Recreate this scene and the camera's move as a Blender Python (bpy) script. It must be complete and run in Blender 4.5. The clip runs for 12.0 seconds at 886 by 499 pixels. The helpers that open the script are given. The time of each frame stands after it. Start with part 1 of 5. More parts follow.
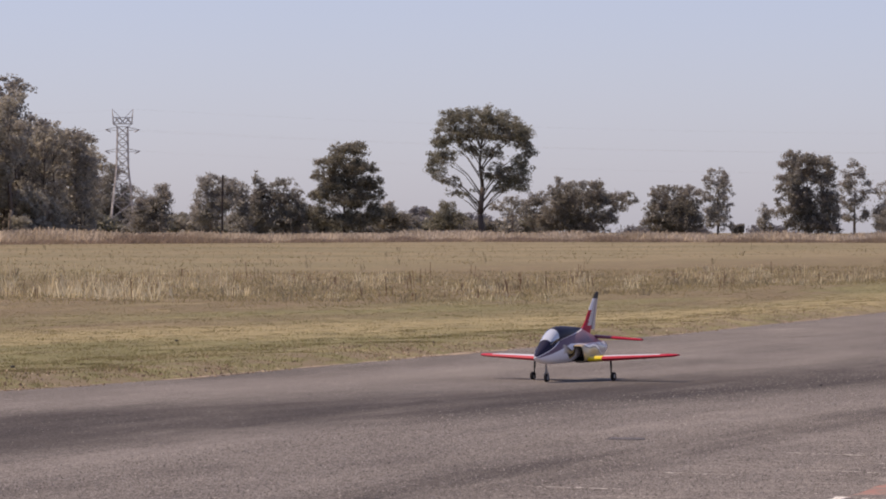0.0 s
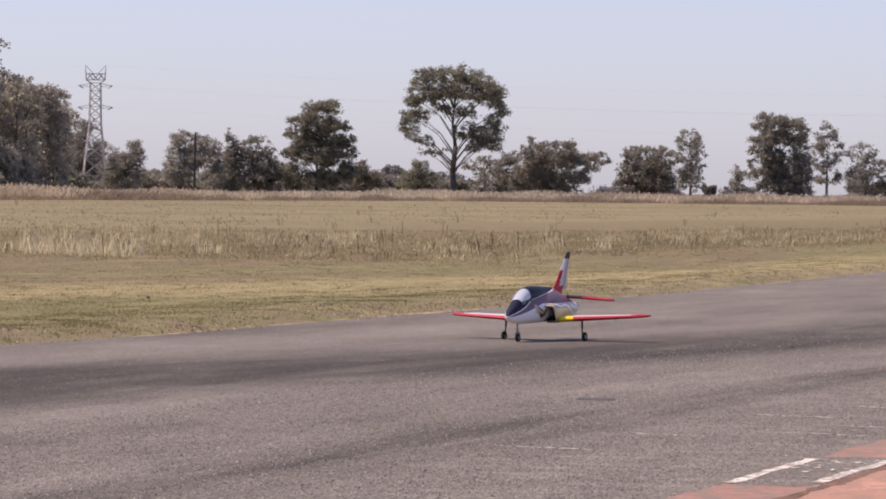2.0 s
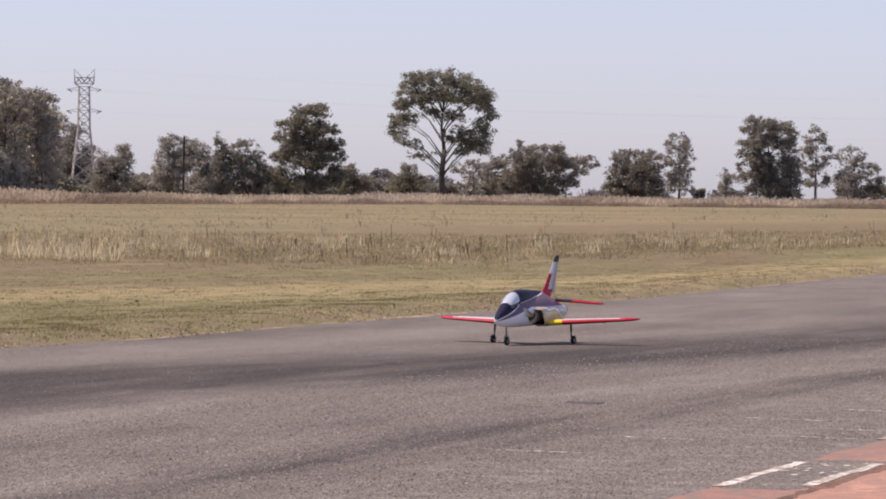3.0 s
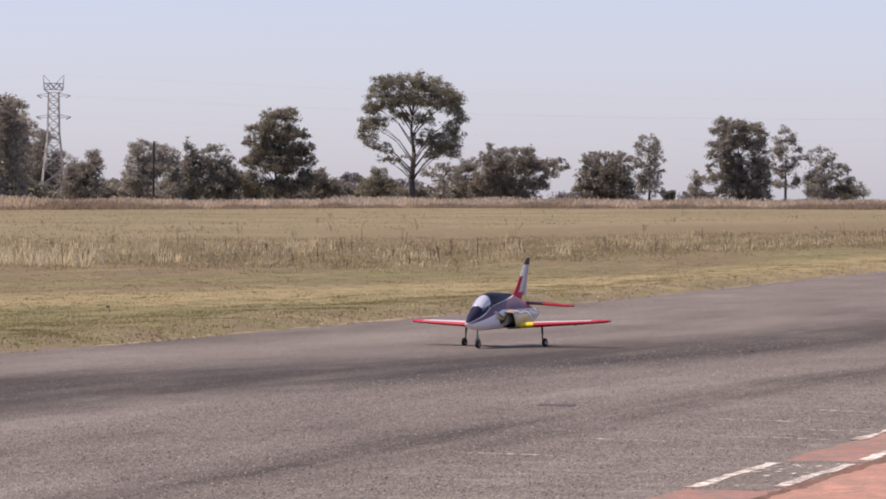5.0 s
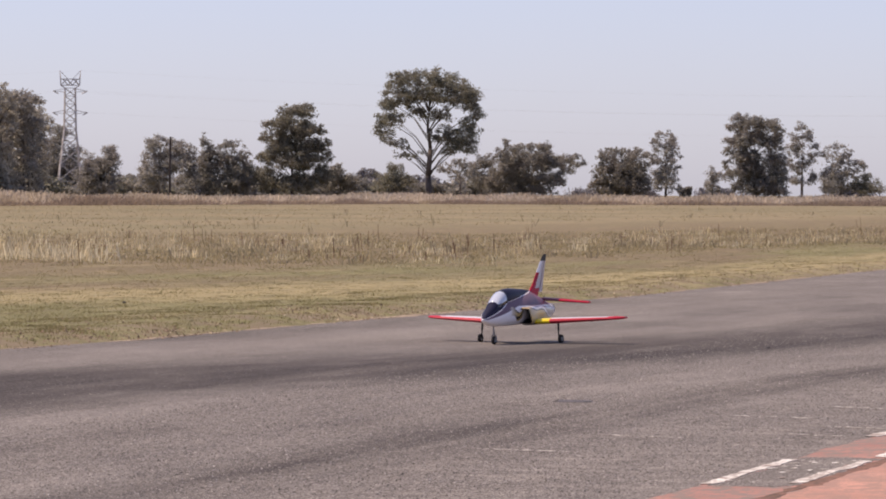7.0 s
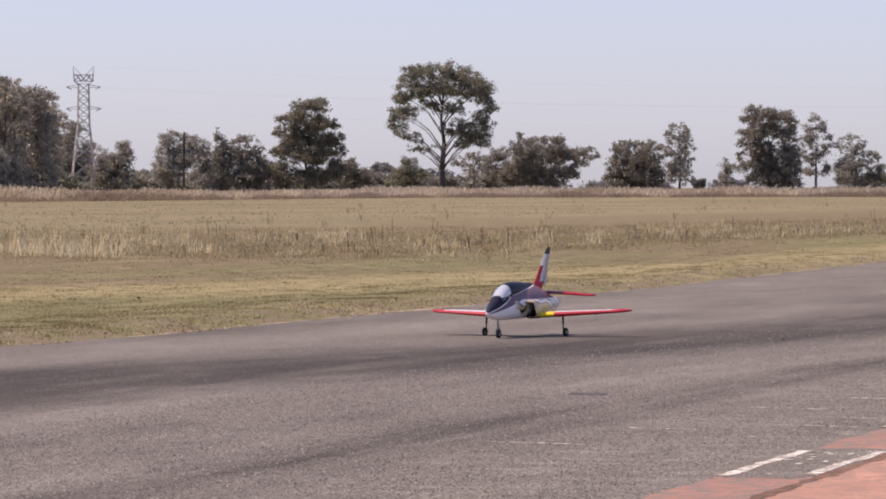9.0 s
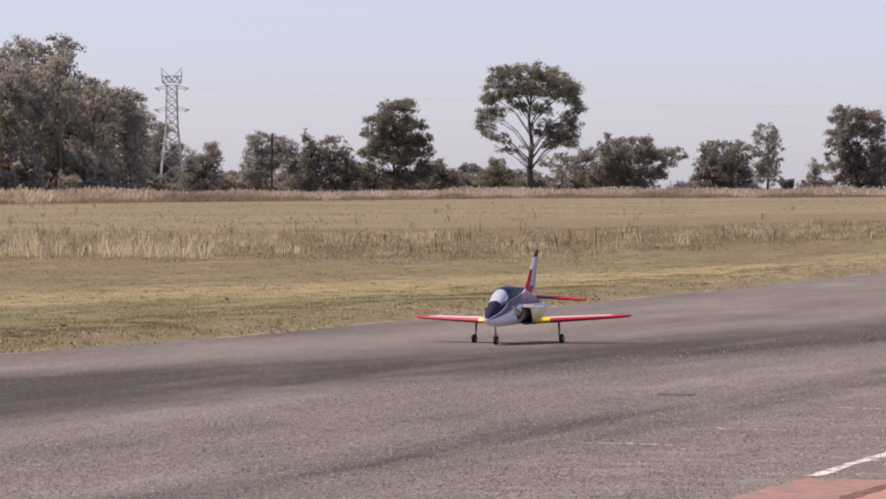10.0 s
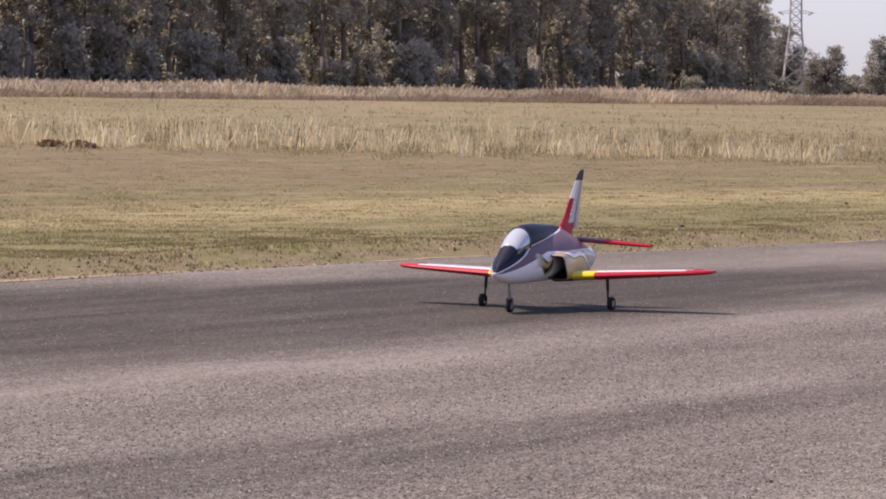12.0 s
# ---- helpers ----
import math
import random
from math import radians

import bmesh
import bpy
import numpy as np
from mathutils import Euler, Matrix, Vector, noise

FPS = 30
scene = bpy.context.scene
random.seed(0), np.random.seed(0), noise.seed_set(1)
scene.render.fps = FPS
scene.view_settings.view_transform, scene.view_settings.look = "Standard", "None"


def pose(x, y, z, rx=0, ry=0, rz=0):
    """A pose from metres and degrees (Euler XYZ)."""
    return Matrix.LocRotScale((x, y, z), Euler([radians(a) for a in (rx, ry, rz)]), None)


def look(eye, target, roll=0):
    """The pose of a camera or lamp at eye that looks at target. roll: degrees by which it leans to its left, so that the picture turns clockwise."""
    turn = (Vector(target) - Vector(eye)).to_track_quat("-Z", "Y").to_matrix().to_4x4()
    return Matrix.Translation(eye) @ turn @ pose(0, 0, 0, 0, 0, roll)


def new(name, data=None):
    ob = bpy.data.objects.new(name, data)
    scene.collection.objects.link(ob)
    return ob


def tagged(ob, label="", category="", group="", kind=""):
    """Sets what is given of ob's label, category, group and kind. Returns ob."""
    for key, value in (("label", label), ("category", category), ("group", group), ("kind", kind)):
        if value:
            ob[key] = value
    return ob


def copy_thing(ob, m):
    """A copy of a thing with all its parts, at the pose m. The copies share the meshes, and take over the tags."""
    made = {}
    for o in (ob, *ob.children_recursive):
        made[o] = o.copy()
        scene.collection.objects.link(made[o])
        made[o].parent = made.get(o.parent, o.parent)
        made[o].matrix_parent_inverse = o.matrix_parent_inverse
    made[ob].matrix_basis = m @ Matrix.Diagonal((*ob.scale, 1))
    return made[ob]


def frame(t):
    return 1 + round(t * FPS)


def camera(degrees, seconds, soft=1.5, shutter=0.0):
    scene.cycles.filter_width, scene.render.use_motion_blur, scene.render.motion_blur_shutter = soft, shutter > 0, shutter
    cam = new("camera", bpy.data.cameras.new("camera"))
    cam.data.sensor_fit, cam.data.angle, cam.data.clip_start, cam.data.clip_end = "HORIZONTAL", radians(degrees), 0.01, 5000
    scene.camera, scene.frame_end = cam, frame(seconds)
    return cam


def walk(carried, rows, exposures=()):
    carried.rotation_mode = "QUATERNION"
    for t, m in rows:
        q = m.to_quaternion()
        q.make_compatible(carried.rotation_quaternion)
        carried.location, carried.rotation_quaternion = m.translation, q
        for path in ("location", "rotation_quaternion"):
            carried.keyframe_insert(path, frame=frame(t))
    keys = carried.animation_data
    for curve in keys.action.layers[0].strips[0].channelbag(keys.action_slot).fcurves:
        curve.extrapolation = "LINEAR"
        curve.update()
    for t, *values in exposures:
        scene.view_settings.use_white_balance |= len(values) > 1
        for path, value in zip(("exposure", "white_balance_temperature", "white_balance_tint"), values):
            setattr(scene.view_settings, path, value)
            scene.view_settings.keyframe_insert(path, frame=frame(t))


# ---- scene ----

# ======================= camera: stands on one spot and pans =======================
EYE = 1.5
cam = camera(10.93, 12.0, soft=1.9)
TURNS = [
    (0, 89.7683, -0.1537, 15.9585),
    (0.5, 89.5361, -0.3387, 15.7789),
    (1, 89.3019, -0.4874, 15.7238),
    (1.5, 89.2325, -0.7454, 15.5969),
    (2, 89.2635, -0.6350, 15.6168),
    (2.5, 89.2209, -0.7799, 15.5106),
    (3, 89.3084, -0.5924, 15.4783),
    (3.5, 89.3857, -0.5471, 15.2604),
    (3.7, 89.4380, -0.3600, 15.0906),
    (5.3, 89.3470, -0.1500, 15.1480),
    (5.5, 89.3753, -0.1424, 15.2040),
    (6, 89.4722, -0.2484, 15.4046),
    (6.5, 89.4422, -0.3181, 15.2302),
    (7, 89.3033, -0.2616, 15.3129),
    (7.2, 89.5373, -0.5300, 15.3129),
    (8.8, 89.2890, 0.1500, 15.4570),
    (9, 89.2229, 0.0998, 15.4850),
    (9.5, 89.1877, 0.0779, 15.7249),
    (10, 89.2345, 0.1682, 16.5719),
    (10.5, 89.2222, -0.0090, 17.5980),
    (11, 88.8997, -0.1976, 19.0569),
    (11.5, 88.4307, -0.6871, 21.1235),
    (11.6, 88.3259, -0.7837, 21.606),
    (11.7, 88.2286, -0.8745, 21.976),
    (11.8, 88.1368, -0.9605, 22.777),
    (12, 87.9609, -1.1235, 24.2556),
]
walk(cam, [(t, pose(0, 0, EYE, rx, ry, rz)) for t, rx, ry, rz in TURNS], exposures=[(0.0, -0.24, 7500, 21), (0.6, -0.12, 7500, 21), (1.4, 0.0, 7500, 21), (10.0, 0.0, 7500, 21), (11.5, 0.10, 7500, 21), (12.0, 0.16, 7500, 21)])

# ======================= daylight =======================
SUN_TO = Vector((-0.56, -0.08, 1.0)).normalized()
world = bpy.data.worlds.new("world")
scene.world = world
world.use_nodes = True
wt = world.node_tree
sky = wt.nodes.new("ShaderNodeTexSky")
sky.sky_type = "NISHITA"
sky.sun_disc = False
sky.sun_elevation = math.asin(SUN_TO.z)
sky.sun_rotation = math.atan2(SUN_TO.x, SUN_TO.y)
sky.altitude = 1500
sky.air_density, sky.dust_density, sky.ozone_density = 1.0, 2.0, 2.0
wt.nodes["Background"].inputs["Strength"].default_value = 0.145
veil = wt.nodes.new("ShaderNodeMix")
veil.data_type, veil.blend_type = "RGBA", "MULTIPLY"
veil.inputs[0].default_value = 1.0
veil.inputs[7].default_value = (0.76, 0.82, 1.10, 1.0)
wt.links.new(sky.outputs["Color"], veil.inputs[6])
haze = wt.nodes.new("ShaderNodeMix")
haze.data_type = "RGBA"
haze.inputs[0].default_value = 0.22
haze.inputs[7].default_value = (4.85, 5.65, 7.35, 1.0)
wt.links.new(veil.outputs[2], haze.inputs[6])
wt.links.new(haze.outputs[2], wt.nodes["Background"].inputs["Color"])
sun_data = bpy.data.lights.new("sun", "SUN")
sun_data.energy, sun_data.angle, sun_data.color = 5.0, radians(0.55), (1.0, 0.91, 0.78)
sun = new("sun", sun_data)
sun.matrix_world = look(SUN_TO * 50, (0, 0, 0))


# ======================= materials =======================
class Nodes:
    """A node material with short ways to wire it."""

    def __init__(self, name, rough=0.8, metal=0.0):
        self.mat = bpy.data.materials.new(name)
        self.mat.use_nodes = True
        self.t = self.mat.node_tree
        self.b = self.t.nodes["Principled BSDF"]
        self.b.inputs["Roughness"].default_value = rough
        self.b.inputs["Metallic"].default_value = metal
        self._co = None

    def put(self, socket, value):
        if isinstance(value, bpy.types.NodeSocket):
            self.t.links.new(value, socket)
        else:
            socket.default_value = value

    def co(self, kind="Object"):
        if self._co is None:
            self._co = self.t.nodes.new("ShaderNodeTexCoord")
        return self._co.outputs[kind]

    def axis(self, k, kind="Object"):
        s = self.t.nodes.new("ShaderNodeSeparateXYZ")
        self.put(s.inputs[0], self.co(kind))
        return s.outputs[k]

    def noise(self, scale, detail=4.0, stretch=(1, 1, 1), rough=0.55):
        m = self.t.nodes.new("ShaderNodeMapping")
        self.put(m.inputs["Vector"], self.co())
        m.inputs["Scale"].default_value = stretch
        n = self.t.nodes.new("ShaderNodeTexNoise")
        self.put(n.inputs["Vector"], m.outputs[0])
        n.inputs["Scale"].default_value, n.inputs["Detail"].default_value = scale, detail
        n.inputs["Roughness"].default_value = rough
        return n.outputs["Fac"]

    def math(self, op, a, b=0.0, clamp=False):
        m = self.t.nodes.new("ShaderNodeMath")
        m.operation, m.use_clamp = op, clamp
        self.put(m.inputs[0], a)
        self.put(m.inputs[1], b)
        return m.outputs[0]

    def step(self, value, lo, hi, a=0.0, b=1.0):
        m = self.t.nodes.new("ShaderNodeMapRange")
        self.put(m.inputs[0], value)
        for k, v in zip(range(1, 5), (lo, hi, a, b)):
            self.put(m.inputs[k], v)
        return m.outputs[0]

    def mix(self, fac, a, b, how="MIX"):
        m = self.t.nodes.new("ShaderNodeMix")
        m.data_type, m.blend_type = "RGBA", how
        self.put(m.inputs[0], fac)
        for sock, v in ((m.inputs[6], a), (m.inputs[7], b)):
            self.put(sock, v if isinstance(v, bpy.types.NodeSocket) else (*v, 1.0))
        return m.outputs[2]

    def island(self):
        return self.t.nodes.new("ShaderNodeNewGeometry").outputs["Random Per Island"]

    def rand(self):
        return self.t.nodes.new("ShaderNodeObjectInfo").outputs["Random"]

    def colour(self, c):
        self.put(self.b.inputs["Base Color"], c if isinstance(c, bpy.types.NodeSocket) else (*c, 1.0))
        return self

    def thin(self, c, share):
        """Lets light through, as leaves and blades do."""
        t = self.t.nodes.new("ShaderNodeBsdfTranslucent")
        self.put(t.inputs["Color"], c)
        mx = self.t.nodes.new("ShaderNodeMixShader")
        mx.inputs[0].default_value = share
        self.t.links.new(self.b.outputs[0], mx.inputs[1])
        self.t.links.new(t.outputs[0], mx.inputs[2])
        self.t.links.new(mx.outputs[0], self.t.nodes["Material Output"].inputs["Surface"])
        return self

    def bump(self, height, strength=0.3, distance=0.02):
        n = self.t.nodes.new("ShaderNodeBump")
        n.inputs["Strength"].default_value, n.inputs["Distance"].default_value = strength, distance
        self.put(n.inputs["Height"], height)
        self.t.links.new(n.outputs[0], self.b.inputs["Normal"])
        return self


def make_asphalt():
    m = Nodes("aged_asphalt", 0.85)
    m.b.inputs["Specular IOR Level"].default_value = 0.15
    x, y = m.axis(0), m.axis(1)
    wob = m.step(m.noise(0.5, 5, (1, 0.12, 1)), 0.3, 0.7, -0.4, 0.4)
    xw = m.math("ADD", x, wob)
    grain = m.noise(34, 3, (1.2, 0.35, 1), 0.7)
    sand = m.noise(120, 1, (1, 0.30, 1), 0.6)
    streak = m.noise(3.0, 6, (1, 0.05, 1), 0.6)
    big = m.noise(0.6, 5, (1, 0.15, 1))
    c = m.mix(m.step(big, 0.32, 0.68), (0.122, 0.108, 0.096), (0.176, 0.157, 0.138))
    # the rubbered band drifts towards the near side as it runs on; a narrow dark seam lies nearer
    xb = m.math("SUBTRACT", xw, m.step(y, 15.0, 75.0, -1.9, 5.3))
    band = m.math("MULTIPLY", m.math("MULTIPLY", m.step(m.math("ADD", xb, m.step(y, 26, 40, 2.6, 0.0)), -14.0, -12.7), m.step(xb, -11.2, -10.0, 1, 0)), m.step(y, 44, 90, 1, 0.5))
    xs = m.math("SUBTRACT", xw, m.step(y, 15.0, 75.0, -0.3, 2.4))
    seam = m.math("MULTIPLY", m.step(xs, -8.25, -7.9), m.step(xs, -7.8, -6.6, 1, 0))
    near = m.math("MULTIPLY", m.step(xw, -7.0, -6.2), m.step(m.noise(3.4, 6, (0.28, 1.0, 1), 0.65), 0.50, 0.60))
    c = m.mix(m.math("MULTIPLY", near, 0.5), c, (0.27, 0.245, 0.215))
    c = m.mix(m.step(streak, 0.45, 0.7, 0.0, 0.5), c, (0.100, 0.089, 0.083))
    c = m.mix(m.step(grain, 0.48, 0.30, 0.0, 0.65), c, (0.045, 0.039, 0.036))
    c = m.mix(m.step(grain, 0.56, 0.72, 0.0, 0.7), c, m.mix(0.45, c, (0.48, 0.44, 0.40)))
    c = m.mix(m.step(sand, 0.47, 0.36, 0.0, 0.8), c, (0.30, 0.29, 0.28), "MULTIPLY")
    c = m.mix(m.step(sand, 0.53, 0.66, 0.0, 1.0), c, m.mix(0.32, c, (0.60, 0.56, 0.52)))
    c = m.mix(m.math("MULTIPLY", band, m.step(streak, 0.3, 0.65, 0.72, 1.0)), c, (0.33, 0.31, 0.305), "MULTIPLY")
    c = m.mix(m.math("MULTIPLY", seam, m.step(streak, 0.36, 0.62, 0.30, 1.0)), c, (0.42, 0.40, 0.39), "MULTIPLY")
    patch = m.noise(0.9, 6, (0.9, 0.22, 1), 0.65)
    c = m.mix(m.step(patch, 0.48, 0.34, 0.0, 0.5), c, (0.55, 0.53, 0.52), "MULTIPLY")
    c = m.mix(m.step(patch, 0.53, 0.68, 0.0, 0.5), c, m.mix(0.25, c, (0.52, 0.48, 0.44)))
    m.colour(c).bump(sand, 0.3, 0.008)
    return m.mat


def mown(m):
    """Colours of the mown strips, which run along the runway: green beside it, straw beyond, then tan."""
    x = m.axis(0)
    wob = m.math("ADD", m.step(m.noise(0.10, 4, (1, 0.3, 1), 0.6), 0.3, 0.7, -2.6, 2.6), m.step(m.noise(1.2, 4, (1, 0.1, 1), 0.6), 0.3, 0.7, -0.9, 0.9))
    xw = m.math("ADD", m.math("ADD", x, wob), m.step(m.axis(1), 45.0, 90.0, 0.0, -5.0))
    green, straw, tan, pale = (0.150, 0.140, 0.050), (0.285, 0.236, 0.112), (0.150, 0.110, 0.056), (0.32, 0.262, 0.136)
    c = m.mix(m.step(xw, -21.8, -20.0, 1, 0), green, straw)
    c = m.mix(m.step(xw, -26.5, -24.3, 1, 0), c, m.mix(m.step(m.noise(0.25, 4, (1, 0.2, 1)), 0.44, 0.58), tan, green))
    c = m.mix(m.step(xw, -33.0, -30.0, 1, 0), c, tan)
    c = m.mix(m.step(xw, -64.0, -52.0, 1, 0), c, m.mix(m.step(m.noise(0.045, 5, (1, 0.5, 1), 0.65), 0.40, 0.60), (0.150, 0.128, 0.062), (0.235, 0.185, 0.104)))
    # mottling: patches a hand to a pace wide, drawn out along the strips by the mower
    c = m.mix(m.step(m.noise(0.30, 5, (1, 0.3, 1), 0.65), 0.50, 0.64, 0, 0.45), c, green)
    c = m.mix(m.step(m.noise(0.75, 6, (1, 0.35, 1), 0.7), 0.50, 0.64, 0, 0.45), c, pale)
    c = m.mix(m.step(m.noise(2.2, 6, (1, 0.5, 1), 0.7), 0.50, 0.62, 0, 0.65), c, (0.098, 0.082, 0.036))
    c = m.mix(m.step(m.noise(5.5, 5, (1, 0.6, 1), 0.7), 0.54, 0.68, 0, 0.55), c, (0.36, 0.295, 0.165))
    c = m.mix(m.step(m.noise(8.5, 4, (1, 0.6, 1), 0.7), 0.55, 0.68, 0, 0.5), c, (0.085, 0.072, 0.034))
    return c


def make_field():
    m = Nodes("dry_mown_grass", 0.95)
    x = m.axis(0)
    c = mown(m)
    c = m.mix(m.step(m.noise(14, 4, (1, 0.08, 1)), 0.5, 0.7, 0, 0.5), c, (0.095, 0.078, 0.04))
    earth = m.math("MULTIPLY", m.step(x, -18.0, -16.4), m.step(m.noise(2.3, 5, (1, 0.4, 1)), 0.44, 0.58))
    c = m.mix(m.math("MULTIPLY", earth, 0.85), c, (0.175, 0.132, 0.082))
    m.colour(c).bump(m.noise(14, 4), 0.4, 0.04)
    return m.mat


def make_turf():
    m = Nodes("short_turf", 0.9)
    c = mown(m)
    r = m.island()
    c = m.mix(m.step(r, 0.0, 0.3, 0.2, 0.0), c, (0.14, 0.122, 0.056))
    c = m.mix(m.step(r, 0.45, 1.0, 0.15, 0.7), c, (0.44, 0.365, 0.20))
    return m.colour(c).thin(c, 0.55).mat


def make_tussock():
    m = Nodes("tussock_grass", 0.9)
    r = m.noise(5.0, 2)
    c = m.mix(m.step(r, 0.36, 0.48), (0.160, 0.132, 0.066), (0.200, 0.190, 0.076))
    c = m.mix(m.step(r, 0.50, 0.58), c, (0.275, 0.222, 0.110))
    c = m.mix(m.step(r, 0.60, 0.68), c, (0.40, 0.325, 0.185))
    c = m.mix(m.step(m.island(), 0.5, 1.0, 0.0, 0.45), c, (0.30, 0.245, 0.13))
    return m.colour(c).thin(c, 0.45).mat


def make_blades(name, low, high, odd):
    m = Nodes(name, 0.9)
    m.b.inputs["Specular IOR Level"].default_value = 0.2
    c = m.mix(m.island(), low, high)
    c = m.mix(m.step(m.noise(0.22, 4, (1, 0.4, 1)), 0.45, 0.65, 0.0, 0.8), c, odd)
    return m.colour(c).thin(c, 0.5).mat


def make_leaves(name, a, b, c3):
    m = Nodes(name, 0.55)
    m.b.inputs["Specular IOR Level"].default_value = 0.9
    c = m.mix(m.island(), a, b)
    c = m.mix(m.step(m.noise(0.33, 3), 0.45, 0.65), c, c3)
    c = m.mix(m.step(m.rand(), 0.0, 1.0, 0.0, 0.3), c, (0.20, 0.165, 0.120))
    return m.colour(c).thin(c, 0.5).mat


def make_bark():
    m = Nodes("grey_brown_bark", 0.9)
    c = m.mix(m.step(m.noise(1.3, 5, (1, 1, 0.25)), 0.35, 0.65), (0.060, 0.046, 0.040), (0.150, 0.125, 0.105))
    m.colour(c).bump(m.noise(5, 4, (1, 1, 0.2)), 0.5, 0.05)
    return m.mat


def make_pale_bark():
    m = Nodes("pale_gum_bark", 0.85)
    c = m.mix(m.step(m.noise(0.8, 5, (1, 1, 0.3)), 0.35, 0.65), (0.13, 0.105, 0.09), (0.27, 0.235, 0.205))
    m.colour(c)
    return m.mat


def make_paint(name, colour, worn, dirt=0.35, rough=0.75):
    m = Nodes(name, rough)
    m.b.inputs["Specular IOR Level"].default_value = 0.15
    c = m.mix(m.step(m.noise(1.5, 5), 0.35, 0.7), colour, tuple(v * 0.72 for v in colour))
    c = m.mix(m.math("MULTIPLY", m.step(m.noise(7, 5), 0.5, 0.6), dirt), c, worn)
    c = m.mix(m.math("MULTIPLY", m.step(m.noise(24, 4, (1, 0.25, 1), 0.7), 0.50, 0.58), dirt * 0.7), c, worn)
    c = m.mix(m.math("MULTIPLY", m.step(m.noise(1.1, 6, (1, 0.3, 1), 0.7), 0.50, 0.60), dirt * 0.6), c, worn)
    c = m.mix(m.step(m.noise(40, 3, (1, 0.2, 1)), 0.52, 0.62, 0, 0.6), c, worn)
    m.colour(c).bump(m.noise(50, 3), 0.3, 0.006)
    return m.mat


def make_gloss(name, colour, rough=0.28, metal=0.0, coat=0.4):
    m = Nodes(name, rough, metal)
    c = m.mix(m.step(m.noise(9, 4), 0.35, 0.75, 0, 0.35), colour, tuple(v * 0.78 for v in colour))
    m.colour(c)
    m.b.inputs["Coat Weight"].default_value = coat
    m.b.inputs["Coat Roughness"].default_value = 0.12
    m.b.inputs["Specular IOR Level"].default_value = 0.3
    return m.mat


def make_body_paint():
    """White belly, mauve upper sides, a thin white line and a navy upper deck, laid out along the airframe."""
    m = Nodes("airframe_paint", 0.42)
    x, z = m.axis(0), m.axis(2)
    # lower border of the mauve: rises from the nose to the intakes
    low = m.step(x, 0.35, 0.92, 0.392, 0.258)
    up = m.math("ADD", m.step(x, 0.5, 0.948, 0.440, 0.270), m.step(x, -0.26, 0.5, 0.112, 0.0))
    white, mauve, navy, line = (0.86, 0.83, 0.85), (0.180, 0.120, 0.155), (0.014, 0.014, 0.034), (0.75, 0.74, 0.76)
    red = (0.36, 0.10, 0.12)
    mauve = m.mix(m.step(m.math("ADD", x, m.step(m.noise(7, 3), 0.3, 0.7, -0.1, 0.1)), -0.35, -0.12, 0.75, 0.0), mauve, red)
    c = m.mix(m.step(m.math("SUBTRACT", z, low), -0.002, 0.002), white, mauve)
    c = m.mix(m.step(m.noise(12, 4), 0.5, 0.8, 0, 0.2), c, (0.3, 0.28, 0.27))
    c = m.mix(m.step(m.math("SUBTRACT", z, up), -0.010, -0.0085), c, line)
    c = m.mix(m.step(m.math("SUBTRACT", z, up), -0.003, -0.0015), c, navy)
    # gold and black swirls on the cheek before each intake
    wave = m.math("ADD", m.math("MULTIPLY", z, 1.0), m.math("MULTIPLY", m.math("SINE", m.math("MULTIPLY", x, 22.0)), 0.03))
    cheek = m.math("MULTIPLY", m.math("MULTIPLY", m.step(x, 0.27, 0.29), m.step(x, 0.50, 0.56, 1, 0)), m.math("MULTIPLY", m.step(wave, 0.262, 0.268), m.step(wave, 0.350, 0.356, 1, 0)))
    swirl = m.mix(m.step(m.math("SINE", m.math("ADD", m.math("MULTIPLY", wave, 95.0), m.math("MULTIPLY", x, 30.0))), -0.1, 0.1), (0.50, 0.36, 0.15), (0.030, 0.022, 0.020))
    swirl = m.mix(m.step(x, 0.40, 0.50), swirl, (0.55, 0.47, 0.38))
    c = m.mix(cheek, c, swirl)
    m.colour(c)
    m.b.inputs["Coat Weight"].default_value = 0.06
    m.b.inputs["Specular IOR Level"].default_value = 0.08
    m.b.inputs["Coat Roughness"].default_value = 0.1
    return m.mat


def make_screen():
    """Mirror-like glazing, pale sky reflection put into its colour, above a navy lower border."""
    m = Nodes("sky_toned_windscreen", 0.12, 0.2)
    z = m.math("ADD", m.axis(2), m.math("MULTIPLY", m.axis(0), 0.2))
    m.colour(m.mix(m.step(z, 0.556, 0.560), (0.014, 0.014, 0.030), (0.53, 0.57, 0.64)))
    m.b.inputs["Coat Weight"].default_value = 0.8
    return m.mat


